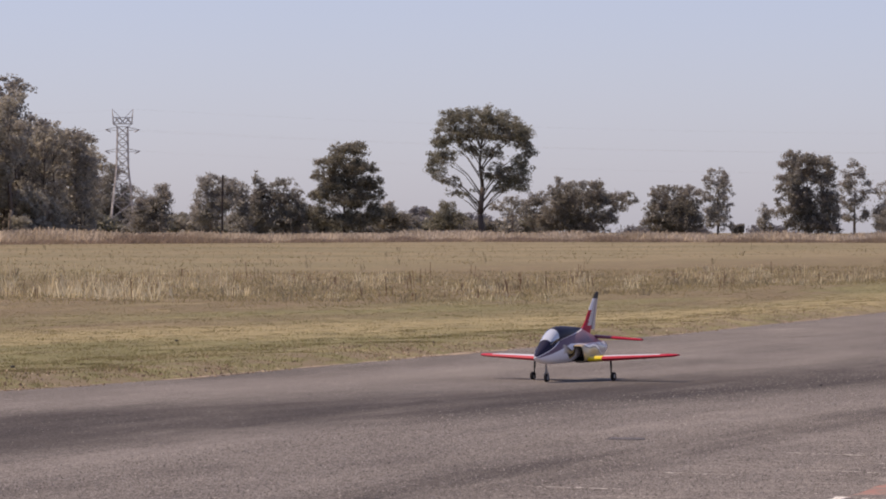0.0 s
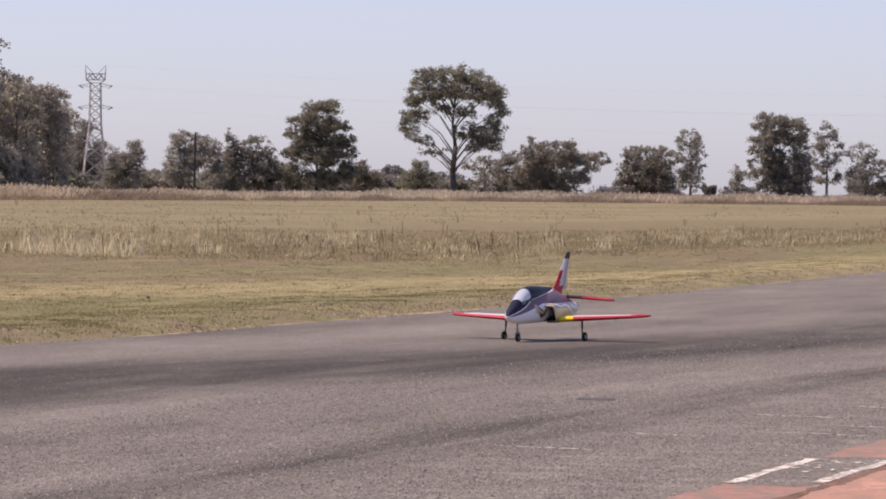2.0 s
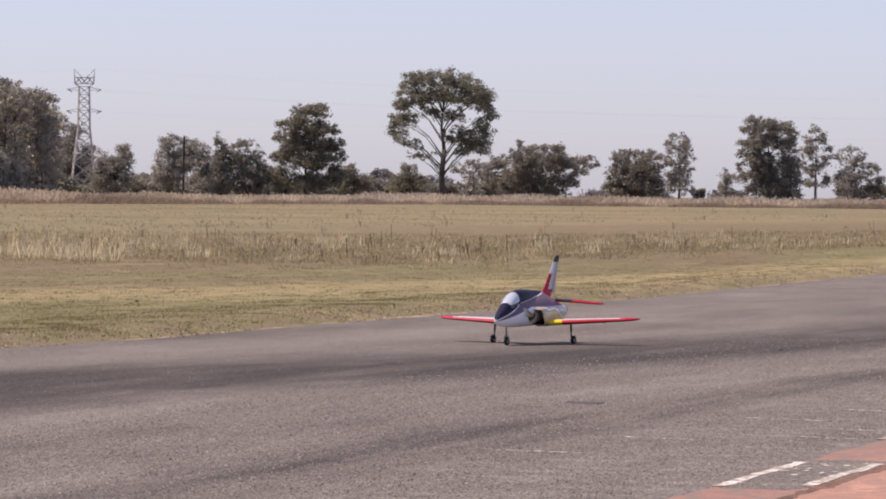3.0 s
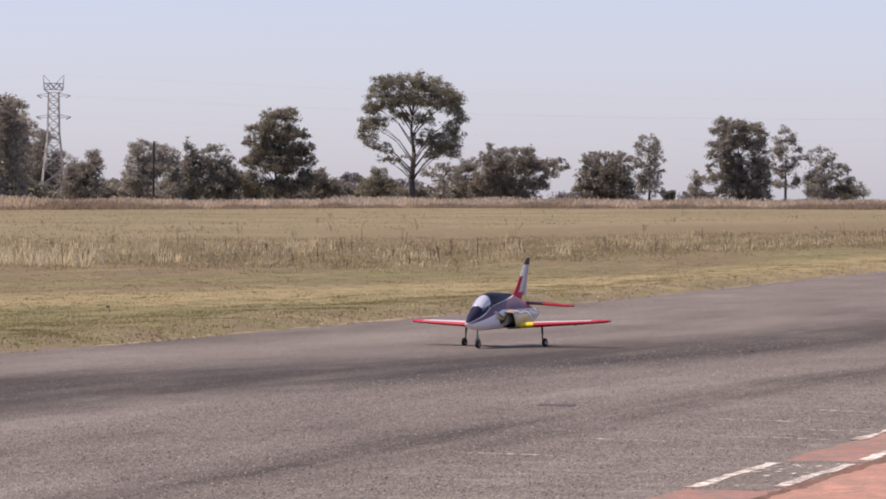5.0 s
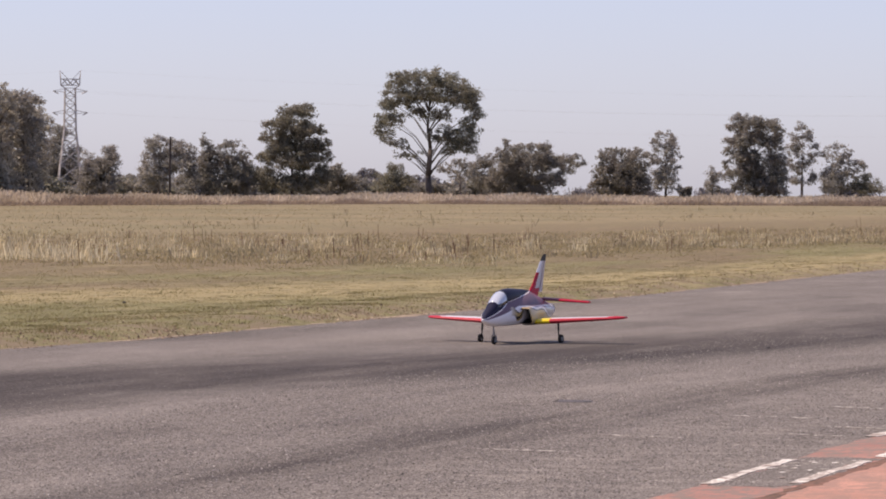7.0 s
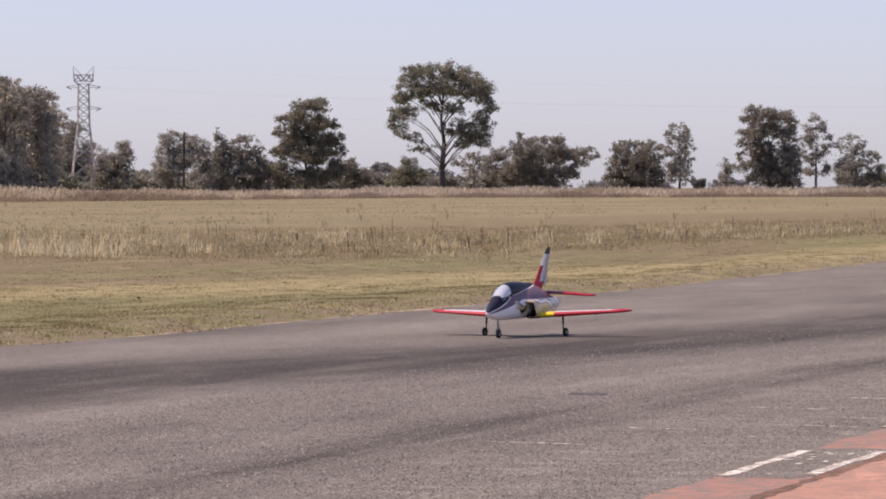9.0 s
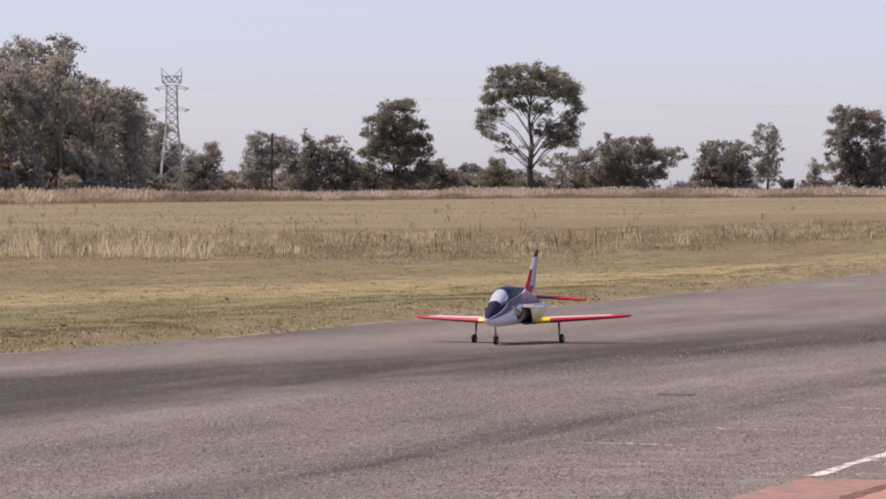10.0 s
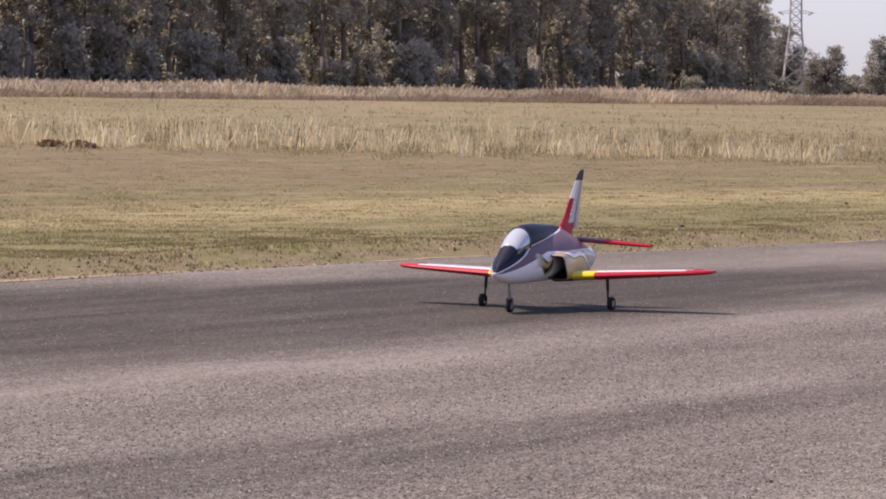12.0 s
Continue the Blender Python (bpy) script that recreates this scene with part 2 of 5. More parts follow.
def make_nacelle_paint():
    """White shoulder, black swoosh and a gold rear on the intake trunk."""
    m = Nodes("intake_paint", 0.3)
    x, z = m.axis(0), m.axis(2)
    wave = m.math("ADD", z, m.math("MULTIPLY", m.math("SINE", m.math("MULTIPLY", x, 11.0)), 0.022))
    c = m.mix(m.step(m.math("ADD", wave, m.math("MULTIPLY", x, -0.16)), 0.338, 0.343), (0.46, 0.34, 0.17), (0.03, 0.025, 0.03))
    c = m.mix(m.step(m.math("ADD", wave, m.math("MULTIPLY", x, -0.16)), 0.352, 0.356), c, (0.80, 0.78, 0.80))
    c = m.mix(m.step(m.math("ADD", wave, m.math("MULTIPLY", x, -0.16)), 0.374, 0.380), c, (0.180, 0.120, 0.155))
    c = m.mix(m.step(x, -0.55, -0.28, 0.8, 0.0), c, (0.55, 0.50, 0.46))
    m.colour(c)
    m.b.inputs["Coat Weight"].default_value = 0.4
    return m.mat


ASPHALT, FIELD = make_asphalt(), make_field()
TURF, TUSSOCK = make_turf(), make_tussock()
DRY = make_blades("dry_weeds", (0.50, 0.40, 0.23), (0.97, 0.87, 0.60), (0.60, 0.48, 0.29))
DARKWEED = make_blades("grey_green_weeds", (0.21, 0.185, 0.115), (0.42, 0.365, 0.235), (0.25, 0.205, 0.14))
LOWWEED = make_blades("low_undergrowth", (0.20, 0.172, 0.090), (0.46, 0.385, 0.225), (0.28, 0.235, 0.125))
BRUSH = make_blades("dead_brush", (0.13, 0.075, 0.05), (0.26, 0.16, 0.105), (0.17, 0.10, 0.07))
SCRUB = make_blades("mauve_scrub", (0.20, 0.155, 0.125), (0.36, 0.285, 0.230), (0.27, 0.215, 0.160))
GREYWEED = make_blades("grey_dry_weed", (0.22, 0.19, 0.19), (0.42, 0.36, 0.35), (0.30, 0.25, 0.24))
TALL = make_blades("tall_veld_grass", (0.40, 0.33, 0.245), (0.79, 0.68, 0.54), (0.38, 0.31, 0.23))
LEAF_GREEN = make_leaves("gum_leaves", (0.135, 0.138, 0.098), (0.285, 0.275, 0.205), (0.200, 0.182, 0.138))
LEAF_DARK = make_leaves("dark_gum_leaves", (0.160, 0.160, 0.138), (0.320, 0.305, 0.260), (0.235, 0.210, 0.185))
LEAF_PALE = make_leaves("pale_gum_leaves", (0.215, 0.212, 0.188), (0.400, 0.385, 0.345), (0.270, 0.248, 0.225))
LEAF_WOOD = make_leaves("plantation_gum_leaves", (0.330, 0.315, 0.260), (0.540, 0.510, 0.430), (0.385, 0.350, 0.295))
# aerial haze is put into this bluish-grey leaf colour
LEAF_HAZE = make_leaves("haze_tinted_leaves", (0.150, 0.150, 0.165), (0.210, 0.205, 0.215), (0.17, 0.165, 0.185))
BARK, PALE_BARK = make_bark(), make_pale_bark()
RED_PAINT = make_paint("red_ground_paint", (0.40, 0.205, 0.165), (0.20, 0.165, 0.140), 1.0)
SALMON_PAINT = make_paint("salmon_ground_paint", (0.50, 0.27, 0.205), (0.30, 0.19, 0.15), 1.0)
SAND = make_paint("pale_sand", (0.42, 0.34, 0.255), (0.20, 0.155, 0.115), 0.9, 0.95)
SCRATCH = make_paint("scraped_stone", (0.62, 0.59, 0.54), (0.22, 0.195, 0.17), 1.0)
WHITE_PAINT = make_paint("white_ground_paint", (0.78, 0.76, 0.70), (0.26, 0.21, 0.18), 0.95)
SOIL = make_paint("brown_dirt", (0.115, 0.080, 0.062), (0.24, 0.13, 0.095), 0.7, 0.9)
TAR = make_paint("tar_stain", (0.040, 0.036, 0.036), (0.13, 0.12, 0.12), 0.6, 0.6)
def make_grit():
    m = Nodes("stone_chips", 0.9)
    m.b.inputs["Specular IOR Level"].default_value = 0.15
    r = m.island()
    return m.colour(m.mix(m.step(r, 0.3, 1.0), (0.110, 0.100, 0.090), (0.46, 0.425, 0.385))).mat


def make_litter():
    m = Nodes("dry_litter", 0.95)
    r = m.island()
    c = m.mix(m.step(r, 0.0, 0.7), (0.090, 0.062, 0.042), (0.24, 0.165, 0.105))
    return m.colour(m.mix(m.step(r, 0.78, 1.0), c, (0.48, 0.39, 0.26))).mat


GRIT = make_grit()
LITTER = make_litter()
STEEL = make_gloss("galvanised_steel", (0.46, 0.43, 0.41), 0.6, 0.3, 0.0)
WOOD = make_gloss("creosoted_wood", (0.045, 0.036, 0.034), 0.9, 0.0, 0.0)
WIRE = make_gloss("weathered_cable", (0.52, 0.51, 0.52), 0.7, 0.2, 0.0)
BODY, NACELLE = make_body_paint(), make_nacelle_paint()
RED = make_gloss("red_gloss", (0.47, 0.008, 0.034), 0.5, 0.0, 0.0)
WHITE = make_gloss("white_gloss", (0.80, 0.79, 0.80))
YELLOW = make_gloss("yellow_gloss", (0.82, 0.62, 0.015))
BLACK = make_gloss("black_gloss", (0.012, 0.011, 0.013), 0.45, 0.0, 0.0)
NAVY = make_gloss("navy_gloss", (0.016, 0.015, 0.030), 0.3, 0.0, 0.2)
SCREEN = make_screen()
TYRE = make_gloss("tyre_rubber", (0.022, 0.020, 0.020), 0.85, 0.0, 0.0)
ALLOY = make_gloss("alloy", (0.30, 0.29, 0.29), 0.45, 0.6, 0.0)
DUCT = make_gloss("dark_duct", (0.075, 0.045, 0.030), 0.7, 0.0, 0.0)
MAUVE = make_gloss("mauve_gloss", (0.200, 0.050, 0.080), 0.4, 0.0, 0.1)
GREYMARK = make_gloss("grey_marking", (0.50, 0.48, 0.50), 0.35)


# ======================= mesh helpers =======================
def mesh_from(name, verts, faces, mats, index=None, smooth=False):
    me = bpy.data.meshes.new(name)
    me.from_pydata([tuple(v) for v in verts], [], [tuple(f) for f in faces])
    for mt in mats if isinstance(mats, (list, tuple)) else [mats]:
        me.materials.append(mt)
    if index is not None:
        me.polygons.foreach_set("material_index", index)
    if smooth:
        me.polygons.foreach_set("use_smooth", [True] * len(me.polygons))
    me.update()
    return me


def part(name, me, parent, label="", at=None):
    ob = new(name, me)
    ob.parent = parent
    if at is not None:
        ob.matrix_local = at
    return tagged(ob, label) if label else ob


def quads_mesh(name, q, mats, index=None):
    """Loose quads from an array of shape (n, 4, 3)."""
    n = len(q)
    me = bpy.data.meshes.new(name)
    me.vertices.add(n * 4)
    me.vertices.foreach_set("co", np.asarray(q, dtype=np.float32).ravel())
    me.loops.add(n * 4)
    me.loops.foreach_set("vertex_index", np.arange(n * 4, dtype=np.int32))
    me.polygons.add(n)
    me.polygons.foreach_set("loop_start", np.arange(0, n * 4, 4, dtype=np.int32))
    for mt in mats if isinstance(mats, (list, tuple)) else [mats]:
        me.materials.append(mt)
    if index is not None:
        me.polygons.foreach_set("material_index", np.asarray(index, dtype=np.int32))
    me.update(calc_edges=True)
    me.validate()
    return me


def tube(verts, faces, a, b, ra, rb, sides=6):
    a, b = Vector(a), Vector(b)
    d = (b - a).normalized()
    u = d.orthogonal().normalized()
    v = d.cross(u)
    k = len(verts)
    for c, r in ((a, ra), (b, rb)):
        for i in range(sides):
            t = 2 * math.pi * i / sides
            verts.append(c + (u * math.cos(t) + v * math.sin(t)) * r)
    for i in range(sides):
        j = (i + 1) % sides
        faces.append((k + i, k + j, k + sides + j, k + sides + i))
    faces.append(tuple(k + i for i in reversed(range(sides))))
    faces.append(tuple(k + sides + i for i in range(sides)))


def loft(rings, closed_ends=True):
    verts, faces = [], []
    n = len(rings[0])
    for r in rings:
        verts += r
    for i in range(len(rings) - 1):
        for j in range(n):
            k = (j + 1) % n
            faces.append((i * n + j, i * n + k, (i + 1) * n + k, (i + 1) * n + j))
    if closed_ends:
        faces.append(tuple(range(n))[::-1])
        faces.append(tuple((len(rings) - 1) * n + j for j in range(n)))
    return verts, faces


def lathe(profile, sides=24):
    """Spun round the local y axis: profile of (radius, y)."""
    rings = [[(r * math.cos(2 * math.pi * j / sides), y, r * math.sin(2 * math.pi * j / sides)) for j in range(sides)] for r, y in profile]
    return loft(rings)


# ======================= ground, runway, paint =======================
FAR_EDGE, NEAR_EDGE = -16.4, -3.2


def edge(y):
    """The far side of the asphalt, which wanders a little."""
    return float(np.interp(y, (20, 29, 41, 70, 98, 160), (-16.9, -16.6, -16.0, -15.95, -16.8, -17.0)))


def level(y):
    """The runway falls away by a few centimetres."""
    s = min(1, max(0, (y - 35.0) / 12.0))
    return 0.02 - 0.08 * s * s * (3 - 2 * s)


def bank(x, y):
    """The turf: a low uneven bank along the asphalt, then the level field."""
    d = edge(y) + 0.3 - x
    s = min(1.0, max(0.0, d / 1.0))
    s = s * s * (3 - 2 * s)
    rough = s * min(1.0, max(0.0, (x + 20.5) / 1.5))
    return level(y) - 0.03 + 0.09 * s + 0.045 * s * math.exp(-((d - 1.2) / 1.3) ** 2) + rough * (0.04 * noise.noise(Vector((x * 0.8, y * 0.3, 0))) + 0.025 * noise.noise(Vector((x * 1.7, y * 0.8, 5))))


def build_ground():
    xs = sorted(set([-4500, -3000, -2000, -1300, -900, -600, -400, -280] + [-200 + 10 * i for i in range(14)] + [-62 + 2 * i for i in range(21)]
                    + [-20.5 + 0.25 * i for i in range(22)] + [-10, -3.6, -3.0, -2, 0, 4, 10, 30, 100, 400, 1500, 4500]))
    ys = sorted(set([-4500, -2000, -800, -300, -100, -30, -10, 0] + [8 + 1.0 * i for i in range(120)] + [130 + 6 * i for i in range(30)]
                    + [320, 360, 420, 500, 600, 750, 1000, 1400, 2000, 3000, 4600]))
    verts = []
    for y in ys:
        for x in xs:
            z = level(y)
            if edge(y) + 0.3 < x < NEAR_EDGE - 0.3:
                z -= 0.06
            elif x <= edge(y) + 0.3:
                z = bank(x, y)
            else:
                z -= 0.03
            verts.append((x, y, z))
    n = len(xs)
    faces = [(j * n + i, j * n + i + 1, (j + 1) * n + i + 1, (j + 1) * n + i) for j in range(len(ys) - 1) for i in range(n - 1)]
    tagged(new("ground", mesh_from("ground", verts, faces, FIELD, smooth=True)), "dry winter veld grass, mown short beside the runway", "ground", kind="structure")


def build_runway():
    ys = [-120 + 4 * i for i in range(32)] + [8 + 0.5 * i for i in range(124)] + [70 + 10 * i for i in range(60)]
    verts, faces = [], []
    for y in ys:
        rag = 0.22 * noise.noise(Vector((y * 0.7, 1.0, 0))) + 0.14 * noise.noise(Vector((y * 3.1, 5.0, 0)))
        z = level(y)
        for x in (edge(y) + rag, edge(y) + 0.7, -13, -9, -6, NEAR_EDGE):
            verts.append((x, y, z))
    n = 6
    for j in range(len(ys) - 1):
        for i in range(n - 1):
            faces.append((j * n + i, j * n + i + 1, (j + 1) * n + i + 1, (j + 1) * n + i))
    k = len(verts)
    verts += [(v[0], v[1], v[2] - 0.1) for v in verts[:k]]
    for j in range(len(ys) - 1):
        a, b = j * n, (j + 1) * n
        faces += [(a, b, b + k, a + k), (a + n - 1, a + n - 1 + k, b + n - 1 + k, b + n - 1)]
    tagged(new("runway", mesh_from("runway", verts, faces, ASPHALT, smooth=False)), "worn grey asphalt runway with dark rubber streaks", "runway", kind="structure")


def flat_patch(name, x0, x1, y0, y1, mat, rise, label, category, seed, rag=0.05, ny=14):
    """A thin worn layer of paint or tar on the asphalt, with softly ragged sides."""
    verts, faces = [], []
    for i in range(ny + 1):
        y = y0 + (y1 - y0) * i / ny
        a = x0 + rag * (noise.noise(Vector((y * 1.3, seed, 0))) + 0.5 * noise.noise(Vector((y * 5.1, seed, 3))))
        b = x1 + rag * (noise.noise(Vector((y * 1.3, seed, 7))) + 0.5 * noise.noise(Vector((y * 5.1, seed, 9))))
        if i in (0, ny):
            mid = (a + b) / 2
            a, b = mid + (a - mid) * 0.8, mid + (b - mid) * 0.8
        verts += [(a, y, level(y) + rise), (b, y, level(y) + rise), (a, y, level(y) - 0.002), (b, y, level(y) - 0.002)]
    for i in range(ny):
        a, b = 4 * i, 4 * i + 4
        faces += [(a, a + 1, b + 1, b), (a, b, b + 2, a + 2), (a + 1, a + 3, b + 3, b + 1)]
    return tagged(new(name, mesh_from(name, verts, faces, mat)), label, category, kind="structure")


build_ground()
build_runway()
flat_patch("trim_red_strip", -4.95, -3.3, 8, 90, RED_PAINT, 0.0020, "faded brick-red painted strip along the runway side", "ground paint", 1, 0.06, 400)
flat_patch("trim_salmon_strip", -4.40, -3.32, 8, 90, SALMON_PAINT, 0.0034, "sun-bleached salmon paint inside the red strip", "ground paint", 3, 0.07, 400)
flat_patch("trim_bare_patch", -4.93, -4.49, 23.0, 25.7, ASPHALT, 0.0028, "bare asphalt where the red paint has worn away", "worn patch", 2, 0.16, 60)
flat_patch("trim_brown_edge", -4.46, -4.38, 20.5, 28, SOIL, 0.0040, "dark dirty joint along the red strip", "joint", 9, 0.06, 90)
for k, (a, b) in enumerate(((14.8, 19.0), (23.1, 25.4), (28.0, 33.0), (36.5, 41.0))):
    flat_patch("trim_white_line", -4.97, -4.895, a, b, WHITE_PAINT, 0.0060, "chipped white painted edge line on the runway", "painted line", 10 + k, 0.045, 110)
for k, (a, b) in enumerate(((23.3, 25.4), (25.8, 30.0))):
    flat_patch("trim_white_line", -4.55, -4.47, a, b, WHITE_PAINT, 0.0060, "chipped white painted inner line on red paint", "painted line", 20 + k, 0.04, 50)
flat_patch("trim_tar_patch", -7.98, -7.72, 31.95, 32.22, TAR, 0.003, "small dark tar patch on the asphalt", "tar patch", 31, 0.12, 16)


def sand_edge():
    """Pale sand washed against the broken edge of the asphalt, here and there."""
    verts, faces = [], []
    n, last = 420, False
    for i in range(n + 1):
        y = 22 + 90 * (i / n) ** 1.3
        wide = 0.30 * noise.noise(Vector((y * 0.22, 12.0, 0))) + 0.16 * noise.noise(Vector((y * 1.3, 2.0, 0))) + 0.06
        x = edge(y) + 0.02 + 0.10 * noise.noise(Vector((y * 0.9, 33.0, 0)))
        wide = max(0.0, wide)
        verts += [(x - wide * 0.5, y, level(y) + 0.006), (x + wide * 0.6, y, level(y) + 0.004)]
        if i and (wide > 0.02 or last):
            faces.append((2 * i - 2, 2 * i - 1, 2 * i + 1, 2 * i))
        last = wide > 0.02
    tagged(new("trim_sand_edge", mesh_from("trim_sand_edge", verts, faces, SAND)), "pale sand washed along the asphalt edge", "sand", kind="structure")


sand_edge()


def scratch(x0, x1, y0, y1, seed):
    """A long shallow scrape across the asphalt."""
    rnd, verts, faces = random.Random(seed), [], []
    n = 26
    for i in range(n + 1):
        x, y = x0 + (x1 - x0) * i / n, y0 + (y1 - y0) * i / n + 0.05 * noise.noise(Vector((i * 0.5, seed, 0)))
        w = rnd.uniform(0.01, 0.05) * (1 if 0 < i < n else 0.2)
        verts += [(x, y - w, level(y) + 0.003), (x, y + w, level(y) + 0.003)]
        if i and rnd.random() < 0.85:
            faces.append((2 * i - 2, 2 * i, 2 * i + 1, 2 * i - 1))
    tagged(new("trim_scratch", mesh_from("trim_scratch", verts, faces, SCRATCH)), "pale scrape across the worn asphalt", "scratch", kind="structure")


for k, (a, b, c, d) in enumerate(((-5.62, -5.0, 29.25, 29.0), (-5.5, -5.1, 28.15, 28.0), (-6.6, -6.0, 27.7, 27.5), (-6.3, -5.7, 30.4, 30.2), (-6.9, -6.3, 25.9, 25.8), (-5.9, -5.3, 31.9, 31.6))):
    scratch(a, b, c, d, 70 + k)


def build_flakes():
    """Scraps of old white paint left on the bare patch."""
    rng = np.random.default_rng(19)
    q = []
    for k in range(30):
        x, y = rng.uniform(-4.88, -4.57), rng.uniform(23.2, 25.4)
        w, h = rng.uniform(0.006, 0.030), rng.uniform(0.02, 0.09)
        z = level(y) + 0.0072
        q.append([(x - w, y, z), (x + w * 0.4, y - h * 0.4, z), (x + w, y + h * 0.2, z), (x - w * 0.2, y + h, z)])
    tagged(new("paint_flakes", quads_mesh("paint_flakes", np.array(q), WHITE_PAINT)), "scraps of old white paint on bare asphalt", "paint flakes", kind="stuff")


build_flakes()


# ======================= the model jet =======================
def tidy(me):
    bm = bmesh.new()
    bm.from_mesh(me)
    bmesh.ops.recalc_face_normals(bm, faces=bm.faces)
    bm.to_mesh(me)
    bm.free()
    return me


def oval(x, zb, zt, hw, n=28, power=2.4, yc=0.0, over=0.0):
    pts = []
    for j in range(n):
        t = 2 * math.pi * j / n
        c, s = math.cos(t), math.sin(t)
        p = (over or power) if s > 0 else power
        y = hw * math.copysign(abs(c) ** (2 / p), c)
        z = (zt + zb) / 2 + (zt - zb) / 2 * math.copysign(abs(s) ** (2 / p), s)
        pts.append((x, yc + y, z))
    return pts


def smooth_rows(rows, steps):
    """Rows of numbers, filled in smoothly between."""
    out = []
    for i in range(len(rows) - 1):
        p0, p1, p2, p3 = rows[max(i - 1, 0)], rows[i], rows[i + 1], rows[min(i + 2, len(rows) - 1)]
        for k in range(steps):
            t = k / steps
            out.append([0.5 * (2 * b + (c - a) * t + (2 * a - 5 * b + 4 * c - d) * t * t + (3 * b - a - 3 * c + d) * t ** 3) for a, b, c, d in zip(p0, p1, p2, p3)])
    return out + [list(rows[-1])]


def foil(chord, thick, n=9):
    """A closed aerofoil from the nose over the top to the tail and back below: (x back, z)."""
    top = []
    for i in range(n + 1):
        s = (i / n) ** 1.6
        top.append((s * chord, chord * thick * 5 * (0.2969 * math.sqrt(s) - 0.126 * s - 0.3516 * s * s + 0.2843 * s ** 3 - 0.1015 * s ** 4)))
    return top + [(x, -z * 0.9) for x, z in reversed(top[1:-1])]


def surface(sections, thick, paint, mats, upright=False, cut=(0.0, 1.0)):
    """A wing or tail surface. sections: (span, nose x, chord, height). paint(span, share of chord, upper) names the material."""
    lo, hi = cut
    rings, loop = [], None
    for y, xn, chord, z in sections:
        f = foil(chord, thick)
        f = [(min(max(a, lo * chord), hi * chord), b) for a, b in f]
        loop = f
        rings.append([(xn - a, b, z) if upright else (xn - a, y, z + b) for a, b in f] if not upright else [(xn - a, b, y) for a, b in f])
    verts, faces = loft(rings)
    n, index = len(loop), []
    for i in range(len(rings) - 1):
        ymid = (sections[i][0] + sections[i + 1][0]) / 2
        for j in range(n):
            share = (loop[j][0] + loop[(j + 1) % n][0]) / 2 / sections[-1][2]
            index.append(paint(ymid, share, j < n / 2))
    index += [index[0], index[-1]]
    return tidy(mesh_from("surface", verts, faces, mats, index))


def wheel_into(parent, radius, width, at):
    w = part("wheel", mesh_from("wheel_hub", *lathe([(0.001, -width * 0.42), (radius * 0.5, -width * 0.42), (radius * 0.56, -width * 0.2), (radius * 0.56, width * 0.2), (radius * 0.5, width * 0.42), (0.001, width * 0.42)], 18), ALLOY), parent, "small alloy wheel hub", at)
    part("tyre", tidy(mesh_from("tyre", *lathe([(radius * 0.55, -width * 0.4), (radius * 0.85, -width * 0.5), (radius * 0.97, -width * 0.32), (radius, 0.0), (radius * 0.97, width * 0.32), (radius * 0.85, width * 0.5), (radius * 0.55, width * 0.4)], 24), TYRE, smooth=True)), w, "black rubber tyre")
    return w


def tube_mesh(name, runs, mat, sides=10):
    verts, faces = [], []
    for a, b, ra, rb in runs:
        tube(verts, faces, a, b, ra, rb, sides)
    return mesh_from(name, verts, faces, mat)


